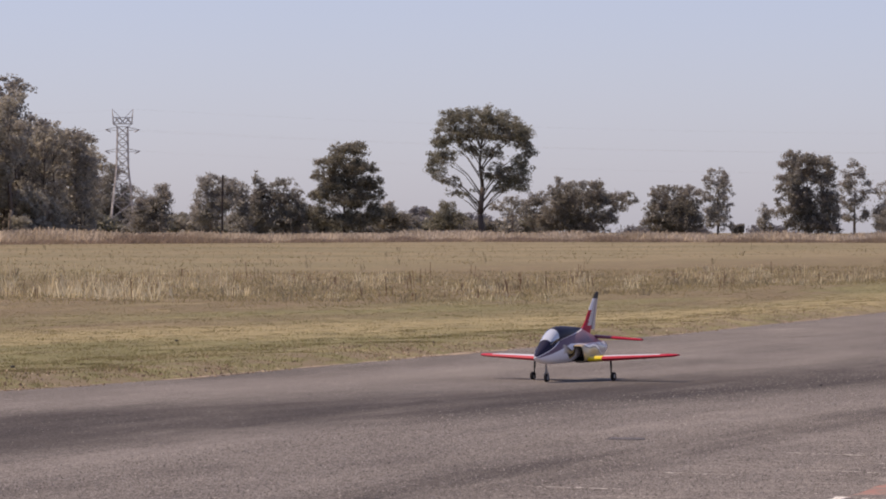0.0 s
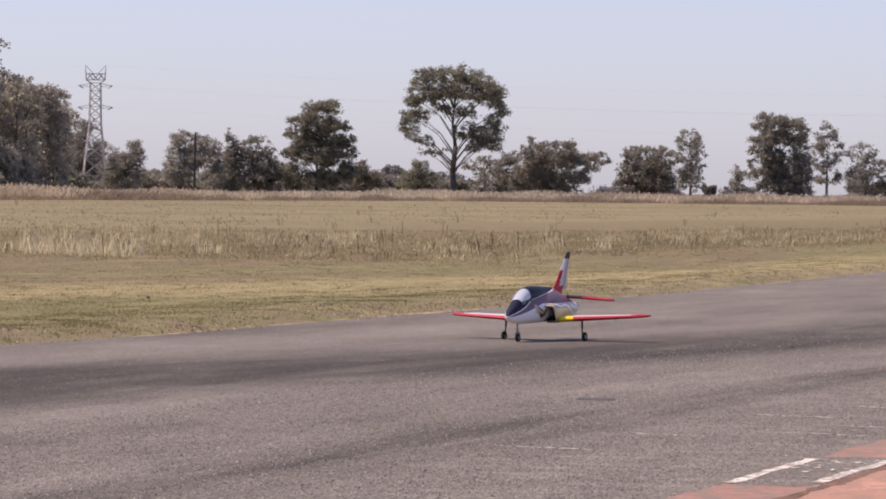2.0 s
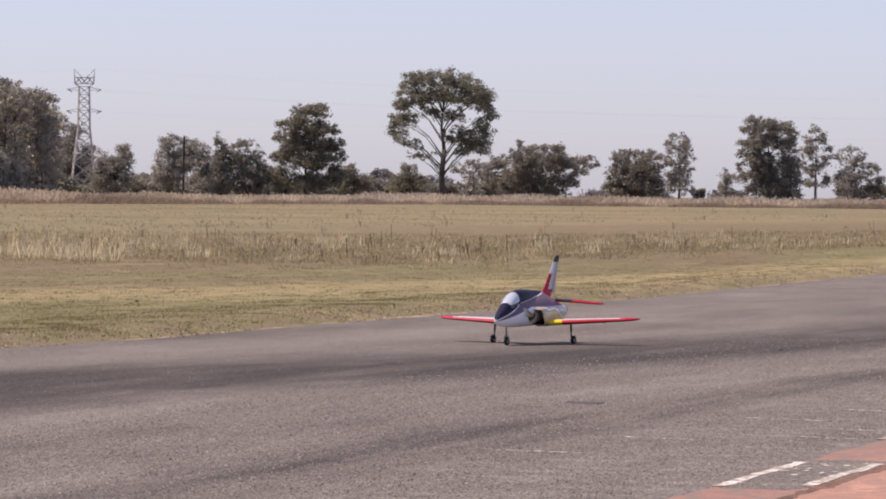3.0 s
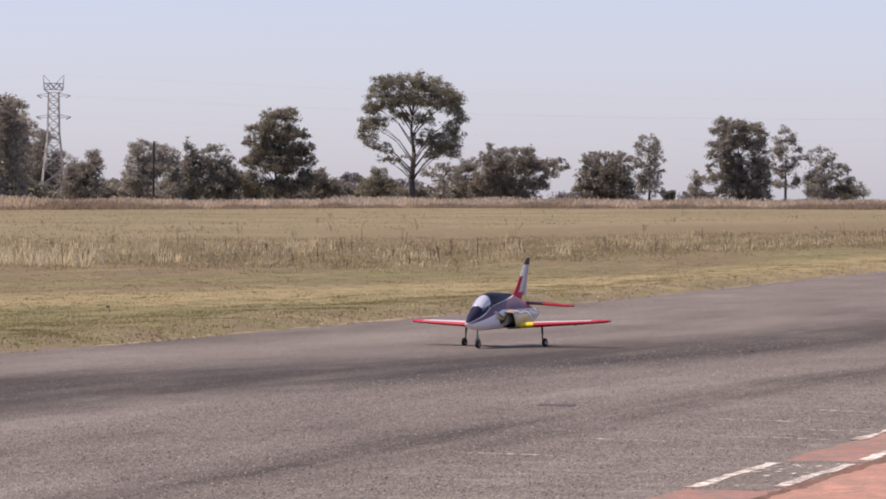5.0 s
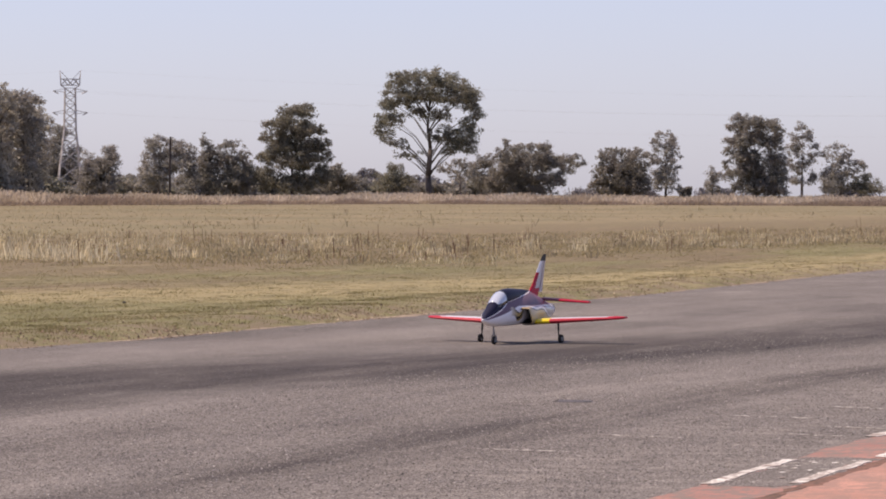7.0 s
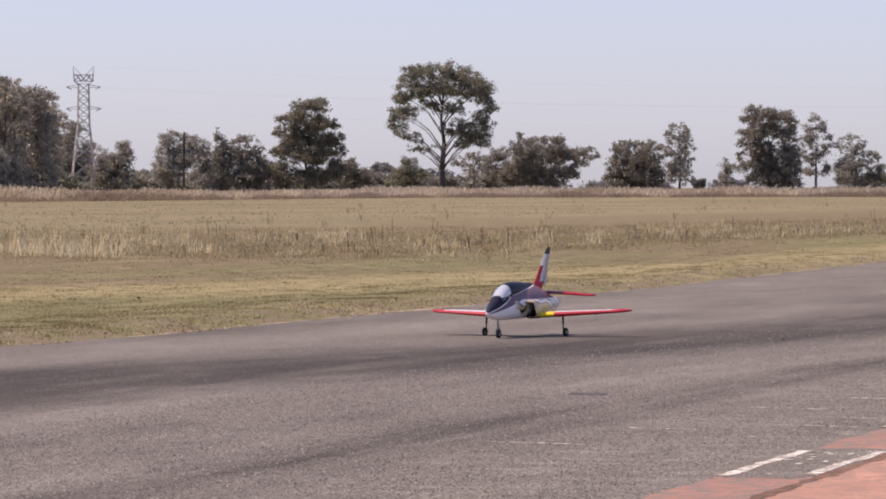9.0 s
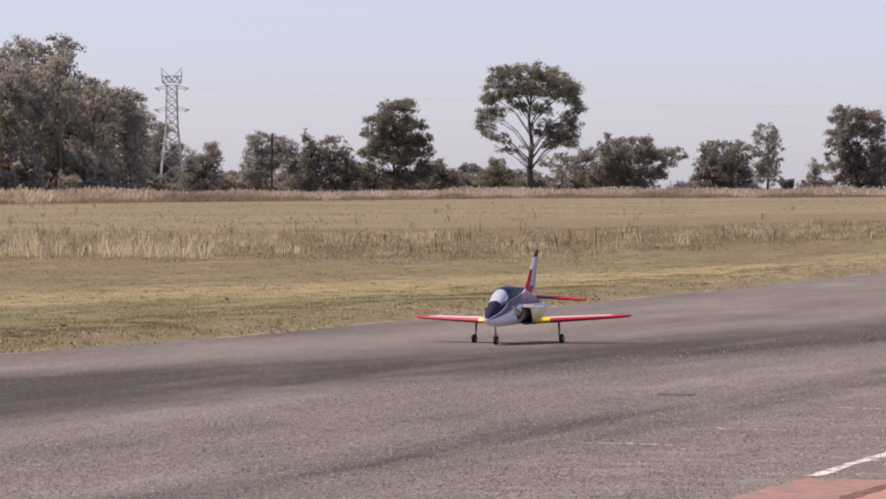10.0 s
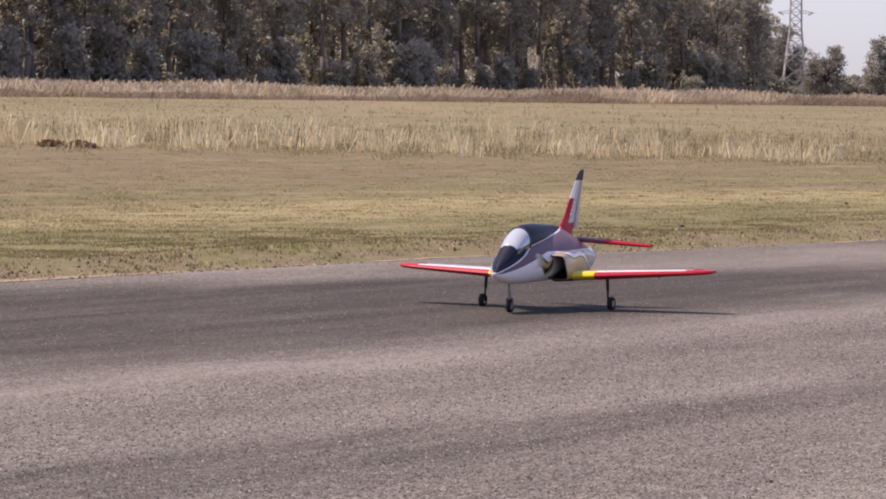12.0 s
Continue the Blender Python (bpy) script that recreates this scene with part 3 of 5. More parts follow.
def build_jet():
    jet = tagged(new("model_jet"), "red, white and mauve model jet on three asphalt-borne wheels", "model aircraft")
    def blunt(rows):
        """Draws the nose in: it is shorter than the deck line would have it."""
        return [(x if x < 0.6 else 0.6 + (x - 0.6) * 0.79, *rest) for x, *rest in rows]

    body = [(1.06, 0.256, 0.264, 0.005), (1.04, 0.243, 0.277, 0.019), (1.0, 0.228, 0.298, 0.038), (0.93, 0.209, 0.334, 0.066), (0.82, 0.192, 0.382, 0.098),
            (0.66, 0.184, 0.425, 0.124), (0.46, 0.184, 0.470, 0.144), (0.26, 0.188, 0.505, 0.154), (0.06, 0.190, 0.530, 0.156), (-0.12, 0.196, 0.542, 0.146),
            (-0.30, 0.210, 0.518, 0.130), (-0.48, 0.232, 0.468, 0.108), (-0.64, 0.254, 0.424, 0.088), (-0.74, 0.268, 0.402, 0.076)]
    part("fuselage", tidy(mesh_from("fuselage", *loft([oval(x, a, b, w, over=1.95 - 0.4 * min(1.0, max(0.0, (0.72 - x) / 0.45))) for x, a, b, w in smooth_rows(blunt(body), 4)]), BODY, smooth=True)), jet, "white belly with mauve sides and navy deck")
    nose_deck = [(1.00, 0.26, 0.303, 0.020), (0.92, 0.285, 0.348, 0.044), (0.83, 0.31, 0.396, 0.060), (0.75, 0.33, 0.441, 0.068)]
    part("windscreen_sill", tidy(mesh_from("windscreen_sill", *loft([oval(x, a, b, w, 28, 2.1) for x, a, b, w in smooth_rows(blunt(nose_deck), 4)]), BODY, smooth=True)), jet, "navy anti-glare panel before the windscreen")
    hood = [(0.75, 0.33, 0.441, 0.068), (0.68, 0.34, 0.480, 0.074), (0.60, 0.35, 0.521, 0.080), (0.53, 0.36, 0.552, 0.084)]
    part("windscreen", tidy(mesh_from("windscreen", *loft([oval(x, a, b, w, 28, 2.1) for x, a, b, w in smooth_rows(blunt(hood), 4)]), SCREEN, smooth=True)), jet, "glossy windscreen with pale sky reflection put into its colour")
    deck = [(0.53, 0.36, 0.552, 0.084), (0.47, 0.36, 0.566, 0.086), (0.38, 0.37, 0.573, 0.085), (0.25, 0.38, 0.573, 0.080), (0.08, 0.40, 0.565, 0.064), (-0.10, 0.42, 0.556, 0.042), (-0.26, 0.43, 0.538, 0.024), (-0.36, 0.44, 0.505, 0.012)]
    part("canopy", tidy(mesh_from("canopy", *loft([oval(x, a, b, w, 28, 2.1) for x, a, b, w in smooth_rows(deck, 4)]), BODY, smooth=True)), jet, "navy canopy fairing running back to the fin")
    rim = [oval(x, 0.36 - e, 0.552 + e, 0.084 + e, 28, 2.1) for x, e in ((0.536, -0.006), (0.536, 0.003), (0.522, 0.005), (0.522, -0.006))]
    part("canopy_frame", tidy(mesh_from("canopy_frame", *loft(rim, False), NAVY)), jet, "dark canopy bow")
    for s in (1, -1):
        trunk = [(0.28, 0.206, 0.366, 0.076, 0.166), (0.25, 0.202, 0.374, 0.079, 0.166), (0.15, 0.204, 0.386, 0.080, 0.158), (0.0, 0.204, 0.394, 0.074, 0.142), (-0.18, 0.214, 0.392, 0.070, 0.128),
                 (-0.38, 0.230, 0.378, 0.056, 0.100), (-0.56, 0.252, 0.362, 0.040, 0.072), (-0.70, 0.280, 0.344, 0.020, 0.058)]
        rows = smooth_rows(trunk, 3)
        def mouth(x, a, b, w, y):
            """A ring of the trunk; towards the mouth it is raked, top foremost."""
            rake = 0.55 * max(0.0, min(1.0, (x - 0.02) / 0.2))
            return [(px + rake * (pz - (a + b) / 2), py, pz) for px, py, pz in oval(x, a, b, w, 24, 5.5, s * y)]

        rings = [mouth(*r) for r in rows]
        ob = part("intake", tidy(mesh_from("intake", *loft(rings, False), NACELLE, smooth=True)), jet, "side air intake with gold and black swirls")
        inner = [mouth(x, a + 0.008, b - 0.008, w - 0.007, y) for x, a, b, w, y in rows[:9]]
        v, f = loft(inner, False)
        f.append(tuple(8 * 24 + j for j in range(24)))
        lip = [mouth(rows[0][0] + 0.004, rows[0][1] + d, rows[0][2] - d, rows[0][3] - d, rows[0][4]) for d in (0.0, 0.008)]
        part("intake_duct", mesh_from("intake_duct", v, f, DUCT, smooth=True), ob, "dark inside of the air intake")
        part("intake_lip", mesh_from("intake_lip", *loft(lip, False), BLACK), ob)
        # wing with its flap line
        secs = []
        for y in (0.10, 0.23, 0.24, 0.30, 0.375, 0.38, 0.50, 0.65, 0.80, 0.945, 0.955, 1.02, 1.09, 1.113, 1.12):
            k = (y - 0.2) / 0.947
            tip = max(0.0, (y - 1.02) / 0.1)
            secs.append((s * y, 0.165 - 0.255 * k - 0.05 * tip ** 3, (0.43 - 0.225 * k) * (1 - 0.45 * tip ** 3), 0.222 + 0.042 * k))

        def wing_paint(y, c, upper):
            y = abs(y)
            if y < 0.235:
                return 3
            if y < 0.377:
                return 2
            if y > 0.95 or not upper or c < 0.06:
                return 0
            return 1

        wing = part("wing", surface(secs, 0.165, wing_paint, [RED, WHITE, YELLOW, BLACK], cut=(0.0, 0.76)), jet, "white wing with red edge and yellow root")
        part("aileron", surface([q for q in secs if 0.5 <= abs(q[0]) <= 1.02], 0.165, lambda y, c, u: 0 if abs(y) > 0.95 or not u else 1, [RED, WHITE], cut=(0.77, 1.0)), wing, "hinged aileron")
        part("flap", surface([q for q in secs if abs(q[0]) <= 0.5], 0.165, lambda y, c, u: 1 if u else 0, [RED, WHITE], cut=(0.77, 1.0)), wing, "hinged flap")
        part("control_horn", tube_mesh("control_horn", [((-0.20, s * 0.72, 0.245), (-0.21, s * 0.72, 0.212), 0.008, 0.005)], BLACK, 6), wing)
        # tailplane half
        tail = [(s * y, -0.50 - 0.17 * (y - 0.05) / 0.44, 0.205 - 0.085 * (y - 0.05) / 0.44 - (0.03 if y > 0.48 else 0), 0.446 - 0.085 * (y - 0.05)) for y in (0.03, 0.12, 0.20, 0.205, 0.34, 0.46, 0.49)]
        stab = part("tailplane", surface(tail, 0.19, lambda y, c, u: 1 if abs(y) < 0.202 else 0, [RED, MAUVE], cut=(0.0, 0.66)), jet, "red tailplane with dark root")
        part("elevator", surface(tail[1:], 0.19, lambda y, c, u: 0, [RED, MAUVE], cut=(0.68, 1.0)), stab, "red elevator")
        # main leg
        leg = part("main_gear_leg", tube_mesh("main_gear_leg", [((0.0, s * 0.43, 0.235), (0.004, s * 0.436, 0.13), 0.011, 0.011), ((0.004, s * 0.436, 0.13), (0.008, s * 0.438, 0.085), 0.007, 0.007),
                                                               ((0.008, s * 0.438, 0.090), (-0.004, s * 0.440, 0.043), 0.008, 0.007), ((-0.004, s * 0.436, 0.043), (-0.004, s * 0.468, 0.043), 0.006, 0.006)], BLACK), jet, "dark landing gear strut")
        wheel_into(leg, 0.045, 0.036, pose(-0.004, s * 0.458, 0.045))
    leg = part("nose_gear_leg", tube_mesh("nose_gear_leg", [((0.70, 0, 0.21), (0.69, 0, 0.13), 0.009, 0.009), ((0.69, 0, 0.13), (0.685, 0, 0.095), 0.012, 0.012), ((0.685, -0.024, 0.095), (0.685, 0.024, 0.095), 0.006, 0.006),
                                                            ((0.685, -0.024, 0.095), (0.68, -0.024, 0.042), 0.006, 0.006), ((0.685, 0.024, 0.095), (0.68, 0.024, 0.042), 0.006, 0.006)], ALLOY), jet, "alloy nose gear fork")
    wheel_into(leg, 0.044, 0.034, pose(0.68, 0, 0.044))
    fin = [(0.44 + (z - 0.44) * 1.05, x + 0.075, c * 0.94, 0) for z, x, c in [(0.44, -0.20, 0.47), (0.52, -0.28, 0.40), (0.56, -0.345, 0.345), (0.60, -0.395, 0.30), (0.70, -0.485, 0.235), (0.715, -0.50, 0.225), (0.80, -0.580, 0.170), (0.83, -0.61, 0.152), (0.87, -0.655, 0.118), (0.892, -0.690, 0.085), (0.90, -0.715, 0.055)]]

    def fin_paint(z, c, upper):
        if z > 0.848:
            return 2
        if z < 0.56 or (z < 0.726 and c < 0.30):
            return 0
        return 1 if c < 0.30 else 3

    fin_ob = part("fin", surface(fin, 0.10, fin_paint, [RED, WHITE, BLACK, GREYMARK], True, (0.0, 0.66)), jet, "swept fin, red below, white above, black tip")
    part("rudder", surface(fin[1:], 0.10, lambda z, c, u: 2 if z > 0.848 else 1, [RED, GREYMARK, BLACK], True, (0.68, 1.0)), fin_ob, "pale grey rudder with black tip")
    for k in range(4):
        zz, xx = 0.62 + 0.025 * k, -0.375 - 0.021 * k
        for s in (1, -1):
            y = s * 0.0195
            bar = np.array([[(xx, y, zz), (xx - 0.03, y, zz), (xx - 0.042, y, zz + 0.013), (xx - 0.012, y, zz + 0.013)]])
            part("fin_marking", quads_mesh("fin_marking", bar, WHITE), fin_ob, "small white marking bar")
    part("tailpipe", tidy(mesh_from("tailpipe", *[(lambda v, f: ([(y - 0.78, x, z + 0.335) for x, y, z in v], f))(*lathe([(0.066, 0.06), (0.064, 0.0), (0.058, 0.0), (0.054, 0.05), (0.001, 0.05)], 24))][0], ALLOY, smooth=False)), jet, "bare metal jet pipe")
    return jet


# ======================= plants =======================
def path_tube(name, points, radii, mat, sides=6):
    """One unbroken tube along a path."""
    rings = []
    for i, p in enumerate(points):
        d = (Vector(points[min(i + 1, len(points) - 1)]) - Vector(points[max(i - 1, 0)])).normalized()
        u = d.orthogonal().normalized()
        v = d.cross(u)
        rings.append([Vector(p) + (u * math.cos(2 * math.pi * k / sides) + v * math.sin(2 * math.pi * k / sides)) * radii[i] for k in range(sides)])
    return mesh_from(name, *loft(rings), mat)


def leaf_quads(centres, facing, size, rng):
    """Leaf sprays that mostly face outwards from their clump."""
    n = len(centres)
    nrm = facing + 0.55 * rng.normal(size=(n, 3))
    nrm /= np.linalg.norm(nrm, axis=1, keepdims=True)
    a = np.cross(nrm, rng.normal(size=(n, 3)))
    a /= np.linalg.norm(a, axis=1, keepdims=True)
    b = np.cross(nrm, a)
    s = size * rng.uniform(0.55, 1.35, (n, 1))
    a, b = a * s, b * s * 0.6
    return np.stack([centres - a, centres - 0.1 * a - b, centres + a, centres + 0.15 * a + b], axis=1)


def crown_radius(h):
    """A bush's outline: nearly straight-sided, with a slight waist."""
    return 0.85 + 0.15 * math.sin(9 * h)


def tree(label, height, half, leaf, seed, base=0.2, blobs=34, per=110, size=0.34, bark=None, blob=0.24, place=None, hollow=0.55, group="", wander=(0.82, 1.08)):
    rng, rnd = np.random.default_rng(seed), random.Random(seed)
    bark = bark or BARK
    ob = tagged(new("tree"), label, "tree", group)
    verts, faces = [], []
    trunk_r = 0.012 * height + 0.09
    lean = Vector((rnd.uniform(-0.03, 0.03), rnd.uniform(-0.03, 0.03), 0)) * height
    fork = Vector((0, 0, height * (base + 0.02))) + lean * 0.4
    tube(verts, faces, (0, 0, -0.1), fork * 0.5 + lean * 0.05, trunk_r * 1.25, trunk_r, 8)
    tube(verts, faces, fork * 0.5 + lean * 0.05, fork, trunk_r, trunk_r * 0.85, 8)
    top = Vector((lean.x, lean.y, height * 0.80))
    mid = fork.lerp(top, 0.5) + Vector((rnd.uniform(-0.05, 0.05), rnd.uniform(-0.05, 0.05), 0)) * half
    tube(verts, faces, fork, mid, trunk_r * 0.7, trunk_r * 0.42, 6)
    tube(verts, faces, mid, top, trunk_r * 0.42, trunk_r * 0.12, 6)
    leaves, facing = [], []
    z0, z1 = height * base, height
    limbs = []
    for k in range(9 if half > 5 else 6):
        t = k * 2.39996 + rnd.uniform(-0.3, 0.3)
        h = 0.35 + 0.5 * rnd.random()
        r = crown_radius(h) * half * (0.35 + 0.35 * rnd.random())
        tip = Vector((r * math.cos(t), r * math.sin(t), z0 + (z1 - z0) * h)) + lean * h
        root = fork.lerp(top, rnd.uniform(0.0, 0.3))
        bend = Vector((root.x + (tip.x - root.x) * 0.42, root.y + (tip.y - root.y) * 0.42, root.z + (tip.z - root.z) * 0.58))
        tube(verts, faces, root, bend, trunk_r * 0.5, trunk_r * 0.34, 6)
        tube(verts, faces, bend, tip, trunk_r * 0.34, trunk_r * 0.14, 5)
        limbs.append((bend, tip))
    for k in range(blobs):
        h = (k + rnd.random()) / blobs
        r = crown_radius(h) * half
        br = blob * half * rnd.uniform(0.7, 1.3)
        f = (hollow + (1 - hollow) * math.sqrt(rnd.random())) * max(0.0, r - br * 0.75) * rnd.uniform(*wander)
        t = k * 2.39996 + rnd.uniform(-0.4, 0.4)
        c = Vector((f * math.cos(t), f * math.sin(t), z0 + (z1 - z0) * h - br * 0.45 * h)) + lean * h
        c.z = min(c.z, height - br * 0.62)
        n = int(per * rnd.uniform(0.6, 1.3))
        d = rng.normal(size=(n, 3))
        d /= np.linalg.norm(d, axis=1, keepdims=True)
        rad = br * rng.uniform(0.12, 1.35, (n, 1)) ** 0.6
        p = d * rad * np.array([1.0, 1.0, 0.68])
        p[:, 2] -= 0.25 * br * (rng.random(n) ** 3)
        leaves.append(p + np.array(c))
        facing.append(d + rng.normal(size=(n, 3)) * 0.7 + np.array([0, 0, 0.3]))
        # twig from the nearest main limb to the clump
        bend, tip = min(limbs, key=lambda q: (q[1] - c).length + 0.5 * (q[0] - c).length)
        root = bend.lerp(tip, rnd.uniform(0.2, 0.95))
        knee = root.lerp(c, 0.55) + Vector((0, 0, -0.08 * (c - root).length))
        rr = trunk_r * 0.13
        tube(verts, faces, root, knee, rr, rr * 0.7, 4)
        tube(verts, faces, knee, c, rr * 0.7, rr * 0.25, 4)
    part("trunk", mesh_from("trunk", verts, faces, bark, smooth=True), ob, "tapered trunk with forking limbs")
    part("crown", quads_mesh("crown", leaf_quads(np.concatenate(leaves), np.concatenate(facing), size, rng), leaf), ob, "uneven open crown of small leaves")
    if place is not None:
        ob.matrix_basis = place
    return ob


def bearing(deg, dist, turn=0.0, sink=0.0):
    a = radians(deg)
    return pose(-dist * math.sin(a), dist * math.cos(a), level(dist) - sink, 0, 0, turn)


def lobed_tree(label, deg, dist, leaf, lobes, bark=None, seed=0, fork=0.3, thick=1.0, size=0.15, deep=0.6, group="", place=None, full=1.0):
    """A tree from its foliage lobes: (across, height, half width, half height), as it stands square to the runway's onlookers. Each lobe is a knot of
    small clumps, set in or out of the crown's middle plane, at the end of a limb of its own."""
    rng, rnd = np.random.default_rng(seed), random.Random(seed)
    ob = tagged(new("tree"), label, "tree", group)
    height = max(h + rh for u, h, ru, rh in lobes)
    span = max(abs(u) + ru for u, h, ru, rh in lobes)
    low = min(h - rh for u, h, ru, rh in lobes)
    r0 = (0.010 * height + 0.08) * thick
    crotch = Vector((0, 0, max(0.6, max(low, 0) + fork * (height - max(low, 0)) * 0.5)))
    verts, faces = [], []
    sway = Vector((rnd.uniform(-0.02, 0.02) * height, 0, 0))
    tube(verts, faces, (0, 0, -0.3), crotch * 0.5 + sway, r0 * 1.3, r0, 8)
    tube(verts, faces, crotch * 0.5 + sway, crotch, r0, r0 * 0.8, 8)
    top = Vector((0.25 * sum(u for u, h, ru, rh in lobes) / len(lobes), 0, height * 0.72))
    tube(verts, faces, crotch, crotch.lerp(top, 0.5) + sway, r0 * 0.7, r0 * 0.45, 6)
    tube(verts, faces, crotch.lerp(top, 0.5) + sway, top, r0 * 0.45, r0 * 0.15, 6)
    leaves, facing = [], []
    for u, h, ru, rh in lobes:
        ru, rh = ru * 1.1, rh * 1.08
        room = math.sqrt(max(0.0, (0.9 * span) ** 2 - u * u))
        for side in (1, -1):
            v = side * deep * room * rnd.uniform(0.25, 0.75)
            c = Vector((u + (0 if side > 0 else rnd.uniform(-0.3, 0.3) * ru), v, h - (0 if side > 0 else 0.15 * rh)))
            rv = 0.5 * (ru + rh) * 1.1
            # limb with a bend, then twigs to the clumps
            out = math.hypot(c.x, c.y)
            z = max(min(crotch.z, 0.5 * c.z), min(c.z - 0.95 * out, height * 0.68))
            share = (z - crotch.z) / (top.z - crotch.z)
            root = crotch.lerp(top, share) + sway * 0.5 if share > 0 else Vector((0, 0, z))
            knee = Vector((root.x + 0.42 * (c.x - root.x), root.y + 0.42 * (c.y - root.y), root.z + 0.55 * (c.z - root.z))) + Vector((rnd.uniform(-0.05, 0.05), rnd.uniform(-0.05, 0.05), 0)) * (c - root).length
            rl = r0 * (0.13 + 0.035 * ru)
            tube(verts, faces, root, knee, rl, rl * 0.7, 5)
            tube(verts, faces, knee, c, rl * 0.7, rl * 0.3, 4)
            clumps = max(5, int(2.3 * full * ru * rh * math.pi))
            for k in range(clumps):
                d = rng.normal(size=3)
                d /= np.linalg.norm(d)
                p0 = np.array(c) + d * np.array([ru, rv, rh]) * (0.35 + 0.85 * rng.random())
                br = 0.36 * min(ru, rh) + 0.20
                n = int(92 * br * br * rnd.uniform(0.6, 1.35) / (size / 0.15) ** 2) + 6
                e = rng.normal(size=(n, 3))
                e /= np.linalg.norm(e, axis=1, keepdims=True)
                leaves.append(p0 + e * br * rng.uniform(0.2, 1.2, (n, 1)) * np.array([1.0, 1.0, 0.75]))
                facing.append(e + 0.5 * d + rng.normal(size=(n, 3)) * 0.6 + np.array([0, 0, 0.3]))
                if k % 2 == 0:
                    tube(verts, faces, c, p0, rl * 0.25, rl * 0.1, 3)
    # loose sprays that join neighbouring lobes
    for k in range(len(lobes) * 5):
        a, b = rnd.choice(lobes), rnd.choice(lobes)
        if a is b or math.hypot(a[0] - b[0], a[1] - b[1]) > 1.6 * (a[2] + b[2]):
            continue
        q = rnd.uniform(0.25, 0.75)
        p0 = np.array([a[0] + (b[0] - a[0]) * q, deep * span * 0.5 * rnd.uniform(-1, 1), a[1] + (b[1] - a[1]) * q])
        e = rng.normal(size=(16, 3))
        leaves.append(p0 + e * np.array([0.34, 0.34, 0.26]))
        facing.append(e + np.array([0, 0, 0.4]))
    part("trunk", mesh_from("trunk", verts, faces, bark or BARK, smooth=True), ob, "tapered trunk with forking limbs")
    part("crown", quads_mesh("crown", leaf_quads(np.concatenate(leaves), np.concatenate(facing), size, rng), leaf), ob, "uneven open crown of small leaves")
    ob.matrix_basis = place if place is not None else bearing(deg, dist, deg)
    return ob


def blades(name, spots, heights, width, lean, mat, rng, per=5, spread=0.1, head=0.0):
    """Tufts of narrow blades: spots (n, 3). One mesh of loose, bent quads."""
    n = len(spots)
    base = np.repeat(spots, per, axis=0) + np.concatenate([rng.normal(size=(n * per, 2)) * spread, np.zeros((n * per, 1))], axis=1)
    h = np.repeat(heights, per) * rng.uniform(0.5, 1.1, n * per)
    tip = base + np.stack([rng.normal(size=n * per) * lean * h, rng.normal(size=n * per) * lean * h, h], axis=1)
    t = rng.uniform(-0.9, 0.9, n * per) + 0.3
    side = np.stack([np.cos(t), np.sin(t), np.zeros(n * per)], axis=1) * (width * rng.uniform(0.6, 1.4, (n * per, 1)))
    base[:, 2] -= 0.02
    q = np.stack([base - side * 0.5, base + side * 0.5, tip + side * (0.12 + head), tip - side * (0.12 + head)], axis=1)
    return quads_mesh(name, q, mat)


jet = build_jet()

# ======================= grass and weeds beside the runway =======================
def wedge(rng, n, x0, x1, d0=9.0, d1=31.5, near=0.0):
    """Spots in a strip along the runway, within the stretch of bearings that the clip looks over."""
    x = rng.uniform(x0, x1, n)
    a = np.radians(d0 + (d1 - d0) * rng.random(n) ** (1.0 - near))
    y = -x / np.tan(a)
    z = np.array([bank(a, b) for a, b in zip(x, y)])
    return np.stack([x, y, z], axis=1)


def verge_spots(rng, n):
    """Spots in the mown strip, thicker towards the runway."""
    x = 1.0 / rng.uniform(1 / -15.8, 1 / -44.0, n)
    a = np.radians(rng.uniform(9.0, 31.5, n))
    y = -x / np.tan(a)
    z = np.array([bank(a, b) for a, b in zip(x, y)])
    p = np.stack([x, y, z], axis=1)
    far = np.array([edge(v) for v in y]) - x
    return p[(far > 0.15) & (rng.random(n) < np.clip(far / 1.3, 0.12, 1.0))]


def weedy(rng, n, deep=62.0, push=0.0):
    """Spots in the band of uncut weeds across the field."""
    b = rng.uniform(9.0, 31.5, n)
    d = 101.0 + push + 8.0 * np.maximum(0, 15.4 - b) + 2.5 * np.sin(b * 5.0) + deep * rng.random(n) ** 1.25
    d = d + np.array([5.0 * noise.noise(Vector((v * 2.3, 9.0, 0))) + 3.0 * noise.noise(Vector((v * 9.0, 4.0, 0))) for v in b]) - 9.0 * rng.random(n) ** 6
    a = np.radians(b)
    return np.stack([-d * np.sin(a), d * np.cos(a), np.full(n, -0.01)], axis=1)


